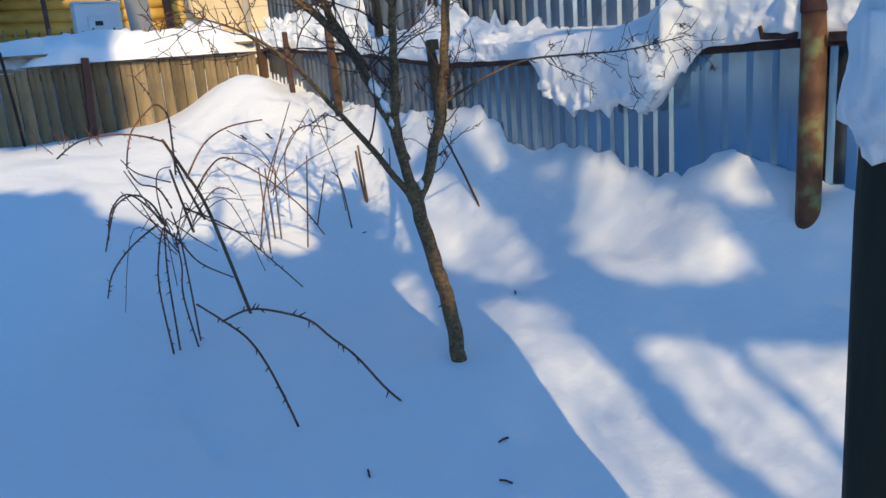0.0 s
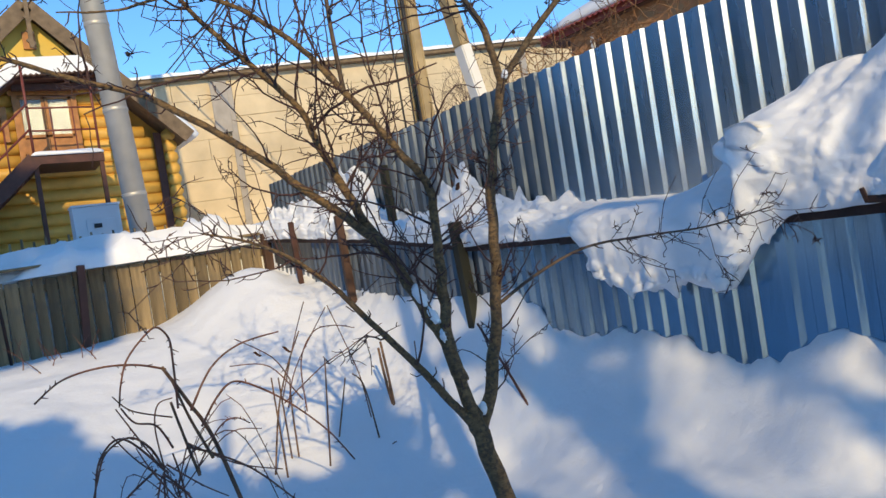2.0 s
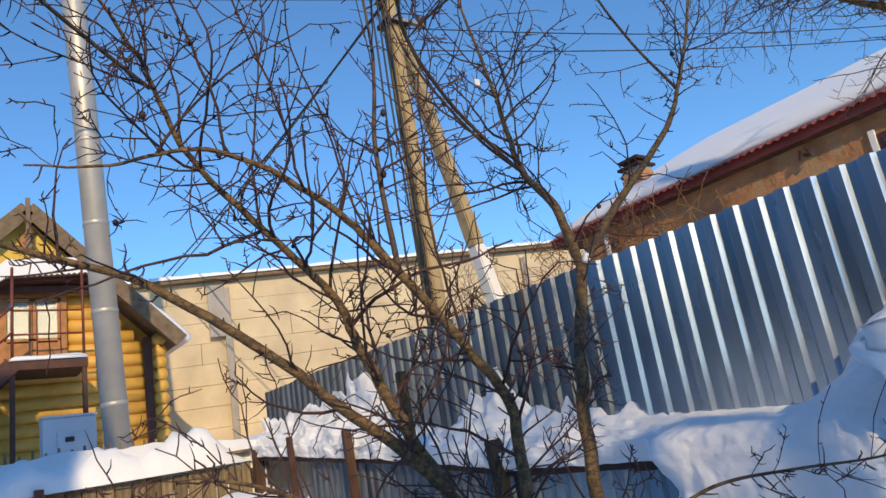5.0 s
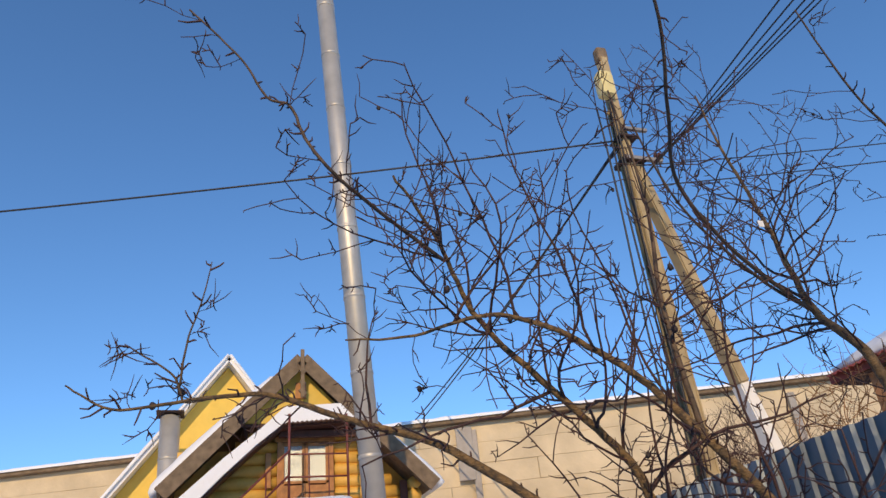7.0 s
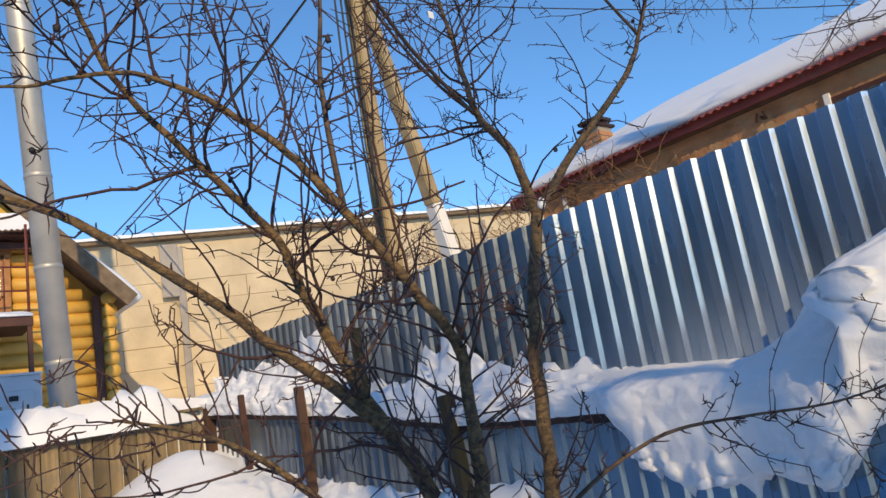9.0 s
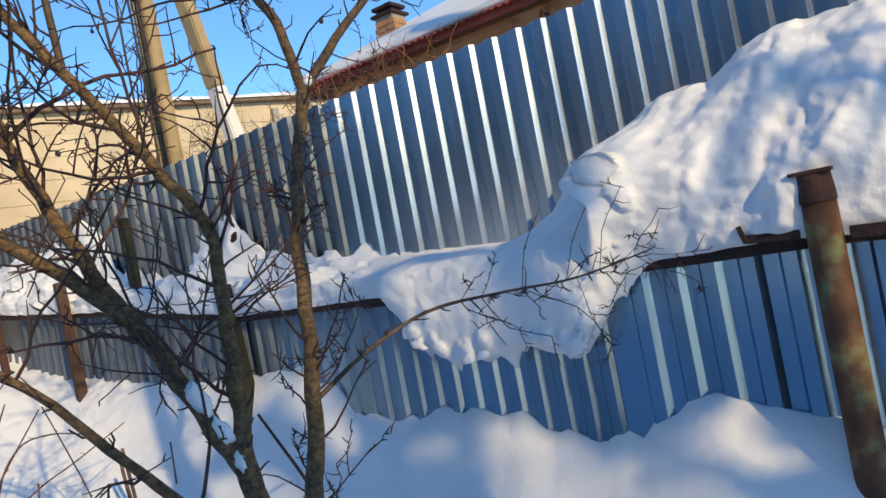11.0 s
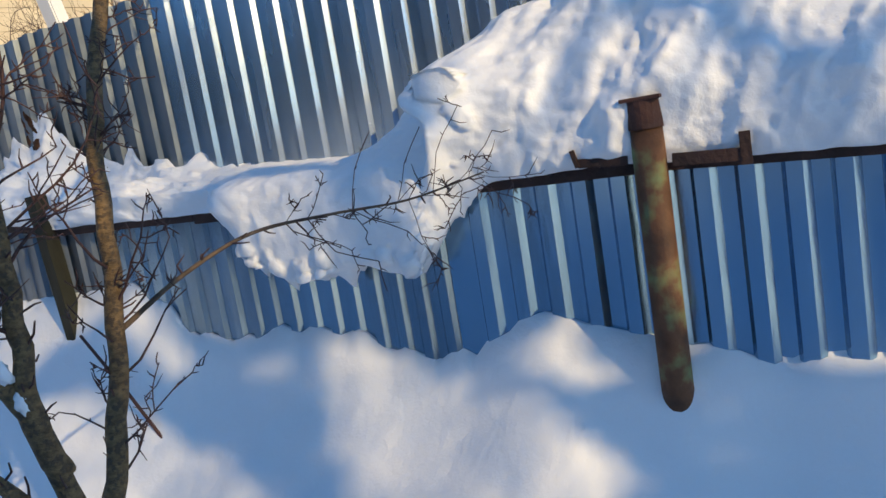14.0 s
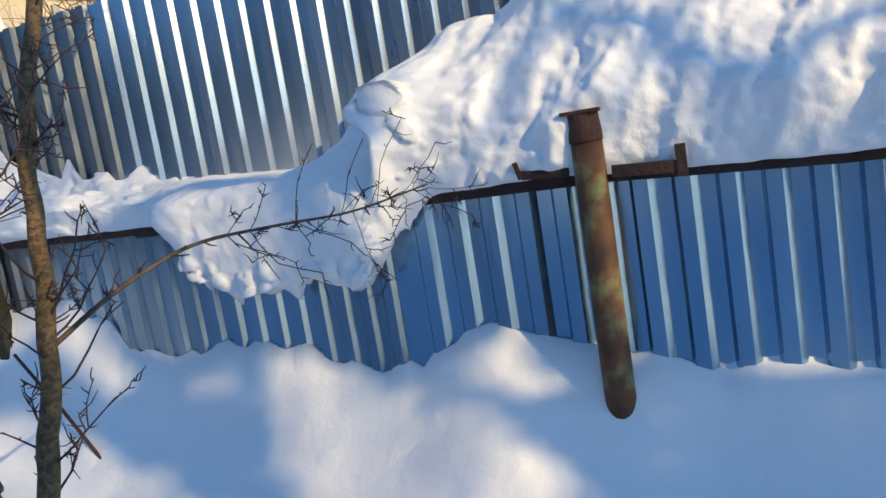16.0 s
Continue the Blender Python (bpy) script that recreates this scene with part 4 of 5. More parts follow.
def limb(name, tree, pts, r0, r1, shoots, spread=(0.25, 0.7), up=0.45, from_=0.25, away=None, sides=10, mat=None, tip=0.2):
    """A limb along the points, and shoots along it, which are gathered in the tree's twigs."""
    curve = spline(pts, 7)
    wav = [p + 0.35 * r0 * Vector((fbm(i * 0.35, 1.0, r0 * 90), fbm(i * 0.35, 5.0, r0 * 90), 0)) for i, p in enumerate(curve)]
    tb = Tubes().add(wav, taper(r0, r1, len(wav)), sides, wob=0.10)
    tb.make(name, mat or (YOUNGBARK if r0 < 0.0155 else BARK), tree)
    rad = taper(r0, r1, len(wav))
    for i in range(2, len(wav) - 1):
        for _ in range(2 if r0 < 0.02 else 1):
            if shoots and rnd.random() < 0.28:
                d = (wav[i + 1] - wav[i - 1]).normalized()
                side = rvec().cross(d)
                if side.length > 0.1:
                    side.normalize()
                    k = rnd.uniform(0.015, 0.06)
                    p = wav[i] + side * rad[i] * 0.7
                    TWIGS.add([p, p + side * k * 0.55 + d * k * rnd.uniform(0.1, 0.5), p + side * k * 0.8 + d * k * rnd.uniform(0.3, 0.9)], [0.0032, 0.0026, 0.0018], 4, cap=False)
    for _ in range(int(shoots * 1.3)):
        i = int(len(wav) * (from_ + (1 - from_) * rnd.random() ** 0.8)) - 1
        i = min(max(i, 1), len(wav) - 2)
        d = (wav[i + 1] - wav[i - 1]).normalized()
        side = rvec().cross(d)
        if side.length < 0.1:
            continue
        side.normalize()
        way = d * rnd.uniform(0.1, 0.9) + side + Vector((0, 0, 0.6 * up)) + (Vector(away) if away else Vector())
        ln = rnd.uniform(*spread) * (1 - tip * i / len(wav))
        grow(TWIGS, wav[i], way, ln, min(rad[i] * 0.55, rnd.uniform(0.0038, 0.0070)) * min(1.0, 0.42 + ln), 0, up)
    return wav


plum = thing("plum_tree", "bare young plum tree with a low fork, standing in snow", "tree", (0, 0, 0))
TWIGS = Tubes()
limb("trunk", plum, [(1.935, 2.955, -0.15), (1.925, 2.97, 0.1), (1.905, 3.02, 0.42), (1.88, 3.08, 0.68), (1.85, 3.14, 0.93), (1.845, 3.15, 0.98)], 0.037, 0.030, 0, sides=16)
limb("limb", plum, [(1.855, 3.14, 0.90), (1.955, 3.165, 1.05), (2.08, 3.23, 1.30), (2.165, 3.28, 1.60), (2.24, 3.32, 1.88), (2.43, 3.39, 2.25)], 0.025, 0.019, 30, (0.08, 0.32), from_=0.15)
limb("limb", plum, [(2.42, 3.385, 2.23), (2.43, 3.46, 2.48), (2.50, 3.66, 2.71), (2.56, 3.76, 2.95), (2.58, 3.82, 3.2), (2.60, 3.93, 3.6), (2.70, 4.1, 4.1)], 0.0185, 0.004, 26, (0.2, 0.8), up=0.5, from_=0.02)
limb("limb", plum, [(2.43, 3.39, 2.24), (2.68, 3.36, 2.50), (3.0, 3.32, 2.80), (3.18, 3.33, 3.02), (3.36, 3.30, 3.4), (3.5, 3.25, 3.9)], 0.017, 0.004, 24, (0.2, 0.65), from_=0.04)
limb("limb", plum, [(3.18, 3.33, 3.02), (2.95, 3.36, 3.25), (2.72, 3.34, 3.50), (2.55, 3.3, 3.85)], 0.007, 0.003, 5, (0.2, 0.5))
limb("limb", plum, [(1.85, 3.14, 0.93), (1.80, 3.16, 1.20), (1.83, 3.20, 1.40), (1.85, 3.22, 1.56), (1.88, 3.26, 1.80), (1.76, 3.24, 1.95), (1.60, 3.28, 2.18), (1.47, 3.34, 2.36), (1.33, 3.42, 2.50), (1.15, 3.46, 2.56), (0.94, 3.5, 2.51), (0.76, 3.52, 2.50)], 0.024, 0.0022, 36, (0.15, 0.7), from_=0.15, tip=0.6)
limb("limb", plum, [(1.82, 3.15, 1.10), (1.79, 3.19, 1.27), (1.75, 3.27, 1.44), (1.71, 3.38, 1.62), (1.66, 3.48, 1.82), (1.60, 3.54, 2.04), (1.55, 3.57, 2.2), (1.35, 3.56, 2.38), (1.15, 3.58, 2.62), (1.04, 3.5, 2.8), (0.88, 3.4, 2.95)], 0.026, 0.0035, 40, (0.15, 0.7), from_=0.12)
limb("limb", plum, [(1.72, 3.36, 1.60), (1.62, 3.44, 1.74), (1.50, 3.50, 1.86), (1.35, 3.54, 2.01), (1.12, 3.58, 2.18), (0.99, 3.64, 2.27), (0.82, 3.66, 2.32), (0.65, 3.66, 2.38), (0.55, 3.66, 2.40), (0.37, 3.66, 2.38), (0.21, 3.66, 2.36), (0.10, 3.66, 2.42)], 0.018, 0.002, 16, (0.15, 0.45), from_=0.2, tip=0.75)
for row in ([(0.37, 3.66, 2.38), (0.34, 3.66, 2.45), (0.25, 3.66, 2.51), (0.22, 3.66, 2.53)], [(0.36, 3.66, 2.42), (0.37, 3.66, 2.54), (0.40, 3.66, 2.66), (0.42, 3.66, 2.78)]):
    limb("limb", plum, row, 0.0035, 0.0015, 2, (0.03, 0.08), sides=6)
limb("limb", plum, [(1.85, 3.12, 0.90), (1.73, 3.18, 1.10), (1.60, 3.25, 1.30), (1.41, 3.31, 1.55), (1.22, 3.30, 1.68), (1.02, 3.26, 1.74)], 0.017, 0.0025, 12, (0.2, 0.55), from_=0.3)
limb("limb", plum, [(2.11, 3.24, 1.33), (2.30, 3.20, 1.42), (2.48, 3.10, 1.49), (2.65, 2.95, 1.50), (2.82, 2.78, 1.50), (3.02, 2.61, 1.54)], 0.0075, 0.0025, 20, (0.08, 0.40), up=0.1, from_=0.5)
limb("limb", plum, [(1.05, 3.50, 2.74), (0.88, 3.42, 2.81), (0.70, 3.30, 2.87), (0.63, 3.30, 2.97), (0.59, 3.30, 3.07), (0.53, 3.30, 3.09), (0.46, 3.30, 3.21), (0.32, 3.30, 3.36)], 0.006, 0.0025, 5, (0.12, 0.3), from_=0.1)
limb("limb", plum, [(1.60, 3.28, 2.18), (1.62, 3.34, 2.55), (1.70, 3.40, 2.95), (1.68, 3.42, 3.4)], 0.009, 0.003, 11, (0.2, 0.6), from_=0.2)
limb("limb", plum, [(2.50, 3.66, 2.71), (2.25, 3.62, 2.82), (1.95, 3.55, 3.05), (1.80, 3.5, 3.35)], 0.007, 0.003, 8, (0.2, 0.5), from_=0.2)
limb("limb", plum, [(1.35, 2.75, 3.35), (1.50, 2.90, 3.18), (1.62, 3.10, 3.05), (1.80, 3.35, 2.98), (2.1, 3.52, 2.85), (2.50, 3.68, 2.73)], 0.004, 0.008, 9, (0.15, 0.4), up=0.2, from_=0.0)
for x, y, z, ln in ((1.60, 3.28, 2.18, 0.8), (1.40, 3.38, 2.44, 0.7), (1.22, 3.45, 2.55, 0.75), (1.05, 3.48, 2.54, 0.6), (1.35, 3.56, 2.38, 0.6), (1.15, 3.58, 2.62, 0.6), (1.04, 3.5, 2.8, 0.5), (1.76, 3.24, 1.95, 0.8), (2.50, 3.66, 2.71, 0.6), (0.85, 3.65, 2.31, 0.3)):
    grow(TWIGS, (x, y, z), (rnd.gauss(-0.1, 0.25), rnd.gauss(0, 0.25), 1), ln, 0.0045, 0, 0.7, 0.0, 0.3)      # upright sprouts
tagged(TWIGS.make("twig_crown", TWIG, plum), kind="stuff")

def limb_snow(at, way, size):
    """A strip of snow lying on a limb."""
    bm = bmesh.new()
    bmesh.ops.create_icosphere(bm, subdivisions=3, radius=1)
    turn = Vector(way).to_track_quat("Z", "X").to_matrix()
    for v in bm.verts:
        n = 1 + 0.35 * noise.fractal(v.co * 2.0 + Vector(at) * 9, 1.0, 2.0, 3)
        v.co = turn @ Vector((v.co.x * size[0] * n, v.co.y * size[0] * n, v.co.z * size[1] * n)) + Vector(at)
    part("limb_snow", bm, SNOW, plum, "snow lying on the limb", True)


for at, way, size in (((1.752, 3.235, 1.425), (-0.05, 0.10, 0.20), (0.020, 0.045)), ((1.772, 3.20, 1.345), (-0.04, 0.09, 0.2), (0.017, 0.035)), ((1.785, 3.17, 1.27), (-0.02, 0.05, 0.2), (0.014, 0.025)), ((1.70, 3.20, 1.155), (-0.14, 0.07, 0.2), (0.010, 0.03)), ((2.425, 3.365, 2.262), (0.1, 0, 0.3), (0.014, 0.02))):
    limb_snow(at, way, size)
bm = bmesh.new()
bmesh.ops.create_icosphere(bm, subdivisions=3, radius=1)
for v in bm.verts:
    n = 1 + 0.3 * noise.fractal(v.co * 2.0, 1.0, 2.0, 3)
    v.co = Vector((v.co.x * 0.018 * n + 1.882, v.co.y * 0.015 * n + 3.14, v.co.z * 0.026 * n + 0.985))
part("fork_snow", bm, SNOW, plum, "snow caught in the fork", True)

# withered plums and curled leaves left on the twigs
for k in range(34):
    i = rnd.randrange(len(TWIGS.v) // 5, len(TWIGS.v))
    p = TWIGS.v[i]
    if p.z < 1.9:
        continue
    bm = bmesh.new()
    bmesh.ops.create_icosphere(bm, subdivisions=2, radius=rnd.uniform(0.005, 0.010))
    for v in bm.verts:
        v.co *= 1 + 0.35 * noise.noise(v.co * 140 + Vector((k, 0, 0)))
        v.co.z *= 1.25
    bmesh.ops.translate(bm, vec=p - Vector((0, 0, 0.008)), verts=bm.verts)
    part("withered_fruit", bm, OLDFRUIT, plum, smooth=True)
tag_leaf = thing("paper_tag", "small white tag hanging from a plum twig", "tag", (2.02, 3.30, 2.84))
part("tag", box_bm((0.020, 0.002, 0.022), (0, 0, -0.012), 0.0), WHITE, tag_leaf)


def leaf(at, size, tilt, parent=None):
    bm = bmesh.new()
    rows = []
    for a in np.linspace(-1, 1, 7):
        w = 0.42 * (1 - a * a) + 0.03
        rows.append([bm.verts.new((a * size, s * w * size, 0.35 * size * (s * s * w + 0.5 * a * a) + 0.08 * size * math.sin(5 * a + 3 * s))) for s in (-1, -0.4, 0.4, 1)])
    for r0, r1 in zip(rows, rows[1:]):
        for k in range(3):
            bm.faces.new((r0[k], r1[k], r1[k + 1], r0[k + 1]))
    bmesh.ops.solidify(bm, geom=list(bm.faces), thickness=0.001)
    bmesh.ops.transform(bm, matrix=Matrix.Translation(at) @ Euler(tilt).to_matrix().to_4x4(), verts=bm.verts)
    return part("leaf", bm, LEAF, parent, "curled dry brown leaf", True)


for at, size, tilt in (((2.69, 4.2, 1.96), 0.045, (0.5, 1.1, 0.3)), ((2.68, 4.18, 1.88), 0.04, (1.5, 0.4, 1.3)), ((3.55, 5.43, 2.10), 0.045, (0.9, 1.2, 0.4)), ((3.55, 5.43, 2.02), 0.05, (1.3, 0.5, 1.0)), ((1.55, 4.46, 1.20), 0.03, (0.9, 0.5, 0.5)), ((1.70, 4.46, 1.19), 0.032, (0.8, 0.7, 0.2))):
    t = thing("dry_leaf", "curled dry brown leaf caught on a twig", "leaf", at, "dry leaves")
    leaf((0, 0, 0), size, tilt, t)

# the bramble-like shrub of bent canes
shrub = thing("cane_shrub", "leafless shrub of bent reddish canes around a leaning stick", "shrub", (0, 0, 0))


def canes(rows, parent, mat, r, name="cane", knots=True, depth=0.10, foot=False):
    for n, row in enumerate(rows):
        dy = depth * math.sin(n * 2.4)
        pts = [(x, y + dy * (0.2 + 0.8 * i / len(row)), z) for i, (x, y, z) in enumerate(row)]
        if foot:
            x, y, z = pts[-1]
            pts[-1] = (x, y, min(z, snow_z(x, y) - 0.05))
        c = spline(pts, 6)
        tb = Tubes().add(c, taper(r * 0.7, r, len(c)), 7, wob=0.12)
        for i in range(2, len(c) - 1):
            if knots and rnd.random() < 0.45:
                d = (c[i + 1] - c[i]).normalized()
                s = rvec().cross(d).normalized()
                tb.add([c[i], c[i] + (s + d * 0.6) * rnd.uniform(0.012, 0.03)], [r * 0.8, r * 0.25], 4, cap=False)
        tb.make(name, mat, parent)


Y = 4.45
canes([[(1.11, Y, 1.24), (1.21, Y + 0.04, 1.05), (1.33, Y + 0.12, 0.80), (1.55, Y + 0.30, 0.20)]], shrub, STALK, 0.011, "stick", False, 0.01, True)
canes([[(1.15, Y + 0.02, 1.16), (1.20, Y + 0.02, 0.98), (1.27, Y, 0.78)], [(1.12, Y - 0.02, 1.08), (1.16, Y, 0.90), (1.20, Y, 0.72)]], shrub, STALK, 0.008, "stick", False, 0.01)
canes([[(1.04, Y, 0.77), (1.0, Y, 0.65), (0.97, Y, 0.44), (0.98, Y - 0.05, 0.15)], [(1.05, Y, 0.78), (1.04, Y, 0.67), (1.03, Y, 0.48), (1.02, Y - 0.05, 0.2)], [(1.09, Y, 0.74), (1.10, Y, 0.56), (1.08, Y, 0.38), (1.12, Y, 0.14)],
       [(1.10, Y, 0.85), (1.13, Y, 0.64), (1.15, Y, 0.28)]], shrub, CANE, 0.0055, depth=0.06, foot=True)
canes([[(0.74, Y, 0.70), (0.78, Y, 0.82), (0.83, Y, 0.93), (0.93, Y, 0.97), (1.01, Y, 0.90), (1.05, Y, 0.79)],
       [(0.71, Y, 0.45), (0.76, Y, 0.58), (0.88, Y, 0.70), (1.03, Y, 0.79)],
       [(0.76, Y, 0.76), (0.80, Y, 0.92), (0.90, Y, 0.98), (1.05, Y, 0.79)],
       [(0.60, Y, 1.20), (0.71, Y, 1.27), (0.86, Y, 1.29), (1.01, Y, 1.27), (1.14, Y, 1.22)],
       [(1.67, Y, 1.29), (1.47, Y, 1.27), (1.32, Y, 1.19), (1.20, Y, 1.02)],
       [(0.91, Y, 1.11), (0.93, Y, 1.21), (0.97, Y, 1.31), (1.06, Y, 1.40), (1.11, Y, 1.42), (1.15, Y, 1.36), (1.15, Y, 1.25), (1.14, Y, 1.05)],
       [(0.92, Y, 1.10), (0.97, Y, 1.02), (1.06, Y, 0.98), (1.12, Y, 0.86)],
       [(1.96, Y, 0.57), (1.84, Y, 0.75), (1.67, Y, 0.93), (1.52, Y, 1.05), (1.40, Y, 1.11), (1.31, Y, 1.06), (1.22, Y, 0.95)],
       [(1.79, Y, 0.27), (1.65, Y, 0.44), (1.46, Y, 0.66), (1.29, Y, 0.79), (1.18, Y, 0.85)],
       [(1.38, Y, 0.42), (1.21, Y, 0.54), (1.12, Y, 0.68), (1.05, Y, 0.77)]], shrub, CANE, 0.0055, depth=0.10)
canes([[(0.89, Y, 1.16), (0.96, Y, 1.08), (1.12, Y, 1.01)], [(0.90, Y, 1.10), (0.98, Y, 0.94), (1.06, Y, 0.78)], [(1.45, Y, 0.90), (1.37, Y, 0.95), (1.28, Y, 0.93), (1.16, Y, 0.80)],
       [(1.14, Y, 1.09), (1.08, Y, 1.07), (1.06, Y, 0.96), (1.08, Y, 0.76)], [(0.95, Y, 0.92), (1.00, Y, 0.80), (1.1, Y, 0.62)], [(0.86, Y, 1.0), (0.95, Y, 0.86), (1.12, Y, 0.68)],
       [(1.60, Y, 0.62), (1.40, Y, 0.70), (1.2, Y, 0.85)], [(1.30, Y, 0.60), (1.18, Y, 0.70), (1.04, Y, 0.84)]], shrub, CANE, 0.0040, depth=0.2)

for k in range(8):
    a, q = rnd.uniform(0, 6.28), rnd.uniform(0.1, 0.45)
    x, y = 1.12 + 0.10 * math.cos(a), 4.45 + 0.12 * math.sin(a)
    tx = x + q * math.cos(a)
    canes([[(tx + rnd.uniform(-0.05, 0.12), y + q * math.sin(a), rnd.uniform(0.25, 1.0)), ((x + tx) / 2, y + 0.5 * q * math.sin(a), rnd.uniform(0.75, 1.15)), (1.09, 4.45, rnd.uniform(0.6, 0.8))]], shrub, CANE, rnd.uniform(0.0022, 0.0038), depth=0.0)

arch = thing("arching_canes", "two bare thorny canes arching out of the snow", "shrub", (0, 0, 0))
canes([[(0.83, 3.1, 0.69), (0.92, 3.1, 0.60), (1.0, 3.1, 0.51), (1.06, 3.1, 0.39), (1.12, 3.1, 0.21), (1.18, 3.1, 0.0)],
       [(0.86, 2.9, 0.66), (0.96, 2.9, 0.68), (1.06, 2.9, 0.65), (1.19, 2.9, 0.58), (1.27, 2.9, 0.49), (1.37, 2.9, 0.38), (1.5, 2.9, 0.19), (1.65, 2.9, 0.02)]], arch, CANE, 0.0055, depth=0.02, foot=True)

# dead stalks standing in the sunlit drift
stalks = thing("dead_stalks", "dry broken stalks standing in the snow", "plant", (0, 0, 0))
Y = 5.5
canes([[(2.21, Y, 1.17), (2.09, Y, 0.95), (1.99, Y, 0.69), (1.90, Y, 0.40)], [(2.11, Y, 0.87), (2.11, Y, 0.69), (2.12, Y, 0.38)], [(2.34, Y, 0.96), (2.22, Y, 0.60)], [(2.50, Y, 0.79), (2.41, Y, 0.48)],
       [(3.06, Y, 0.93), (3.04, Y, 0.56), (3.01, Y, 0.2)], [(1.97, Y, 0.92), (1.96, Y, 0.6)], [(2.04, Y, 0.90), (2.08, Y, 0.55)], [(2.52, Y, 0.82), (2.57, Y, 0.72), (2.60, Y, 0.60)]], stalks, STALK, 0.0065, "stalk", False, 0.22, True)
canes([[(2.79, Y, 0.98), (2.82, Y, 0.58), (2.82, Y, 0.28)], [(2.77, Y, 0.94), (2.80, Y, 0.66), (2.86, Y, 0.35)]], stalks, STALK, 0.012, "stalk", False, 0.05, True)
canes([[(2.42, Y, 1.29), (2.15, Y, 0.94), (2.06, Y, 0.70)], [(1.80, Y, 1.20), (2.04, Y, 1.03), (2.16, Y, 0.85)], [(2.58, Y, 1.12), (2.41, Y, 1.17), (2.24, Y, 1.16), (2.11, Y, 1.0), (2.08, Y, 0.7)],
       [(2.85, Y, 1.10), (2.60, Y, 0.98), (2.4, Y, 0.89), (2.11, Y, 0.70)], [(2.43, Y, 1.30), (2.52, Y, 1.01), (2.58, Y, 0.78), (2.61, Y, 0.5)], [(1.72, Y, 1.05), (1.95, Y, 1.0), (2.12, Y, 0.75)], [(2.3, Y, 1.35), (2.22, Y, 1.1), (2.1, Y, 0.7)]], stalks, CANE, 0.0045, depth=0.3)
stick = thing("red_stick", "dark red stick stuck aslant in the snow drift", "stick", (3.10, 4.30, 0.5))
Tubes().add([(0, 0, -0.05), (0.0, 0.24, 0.28), (0, 0.46, 0.55)], [0.008, 0.008, 0.007], 8).make("stick", DARKWOOD, stick)
litter = thing("fallen_twigs", "small dark twig bits lying on the snow", "twig", (0, 0, 0))
for x, y, a in ((2.62, 5.2, 0.4), (2.33, 3.75, 0.2), (2.55, 3.35, 1.0), (1.55, 2.2, 2.0), (1.32, 2.15, 0.7), (1.2, 2.55, 1.2), (1.7, 2.4, 0.1)):
    z = snow_z(x, y) + 0.006
    d = Vector((math.cos(a), math.sin(a), 0)) * 0.025
    Tubes().add([Vector((x, y, z)) - d, Vector((x, y, z + 0.004)), Vector((x, y, z)) + d], 0.004, 5).make("twig", TWIG, litter)
weeds = thing("dry_weeds", "thin dry weeds poking out of snow by the boards", "plant", (0, 0, 0))
tbw = Tubes()
for k in range(9):
    x, y = 0.85 + 0.07 * k + rnd.uniform(-0.05, 0.05), 8.2 + rnd.uniform(-0.3, 0.2)
    grow(tbw, (x, y, snow_z(x, y) - 0.03), (rnd.uniform(-0.6, 0.6), 0, 1), rnd.uniform(0.15, 0.4), 0.005, 1, 0.0)
tbw.make("stems", CANE, weeds)

# the big tree beyond the tall fence, and the brown thicket at the plastered wall
big = thing("birch_tree", "large bare tree with fine hanging branches beyond the fence", "tree", (0, 0, 0))
TWIGS = Tubes()
limb("trunk", big, [(5.3, -1.9, 0.3), (5.25, -1.8, 2.5), (5.2, -1.5, 5.0), (5.2, -1.0, 8.5)], 0.17, 0.10, 0, sides=14)
for pts in ([(5.25, -1.7, 3.0), (5.9, 0.6, 4.2), (6.1, 2.6, 5.2), (5.9, 3.8, 5.9), (5.5, 4.5, 6.8)], [(5.2, -1.5, 4.4), (5.6, 0.9, 5.9), (5.2, 2.8, 7.0), (4.7, 3.6, 8.0)],
            [(5.2, -1.3, 5.6), (6.2, 1.4, 7.0), (6.5, 3.6, 8.4)], [(5.25, -1.75, 2.2), (6.2, 0.6, 2.9), (6.3, 2.3, 3.4), (5.99, 3.24, 3.95), (5.78, 3.33, 4.42), (5.5, 3.5, 4.9)],
            [(6.25, 2.5, 3.5), (6.0, 3.4, 4.2), (5.75, 3.9, 4.7), (5.5, 4.1, 5.1)]):
    limb("limb", big, pts, 0.035, 0.007, 40, (0.4, 1.1), up=-0.15, from_=0.45)
tagged(TWIGS.make("twig_crown", YOUNGBARK, big), kind="stuff")

thicket = thing("vine_thicket", "tangle of dry brown vines over the plastered wall", "vine", (0, 0, 0))
tbv = Tubes()
for k in range(260):
    y = rnd.uniform(6.1, 8.7)
    z = 3.62 + rnd.uniform(-0.7, 0.35)
    grow(tbv, (7.5 + rnd.uniform(-0.15, 0.2), y, z), (rnd.gauss(-0.3, 0.3), rnd.gauss(0, 1), rnd.gauss(0.1, 0.7)), rnd.uniform(0.3, 0.8), 0.007, 1, 0.1, 0.1, buds=False)
for k in range(14):
    y = 6.2 + 0.17 * k
    grow(tbv, (7.5, y, 0.8), (rnd.gauss(0, 0.08), rnd.gauss(0, 0.1), 1), 3.2, 0.012, 2, 0.5, 0.0, 0.2, buds=False)
tbv.make("vines", material("dry vine", (0.40, 0.21, 0.09), 0.8, var=0.3, scale=20, bump=0.2), thicket)
far_shrub = thing("far_shrub", "leafless grey shrub between the pole and the plastered house", "shrub", (0, 0, 0))
tbv = Tubes()
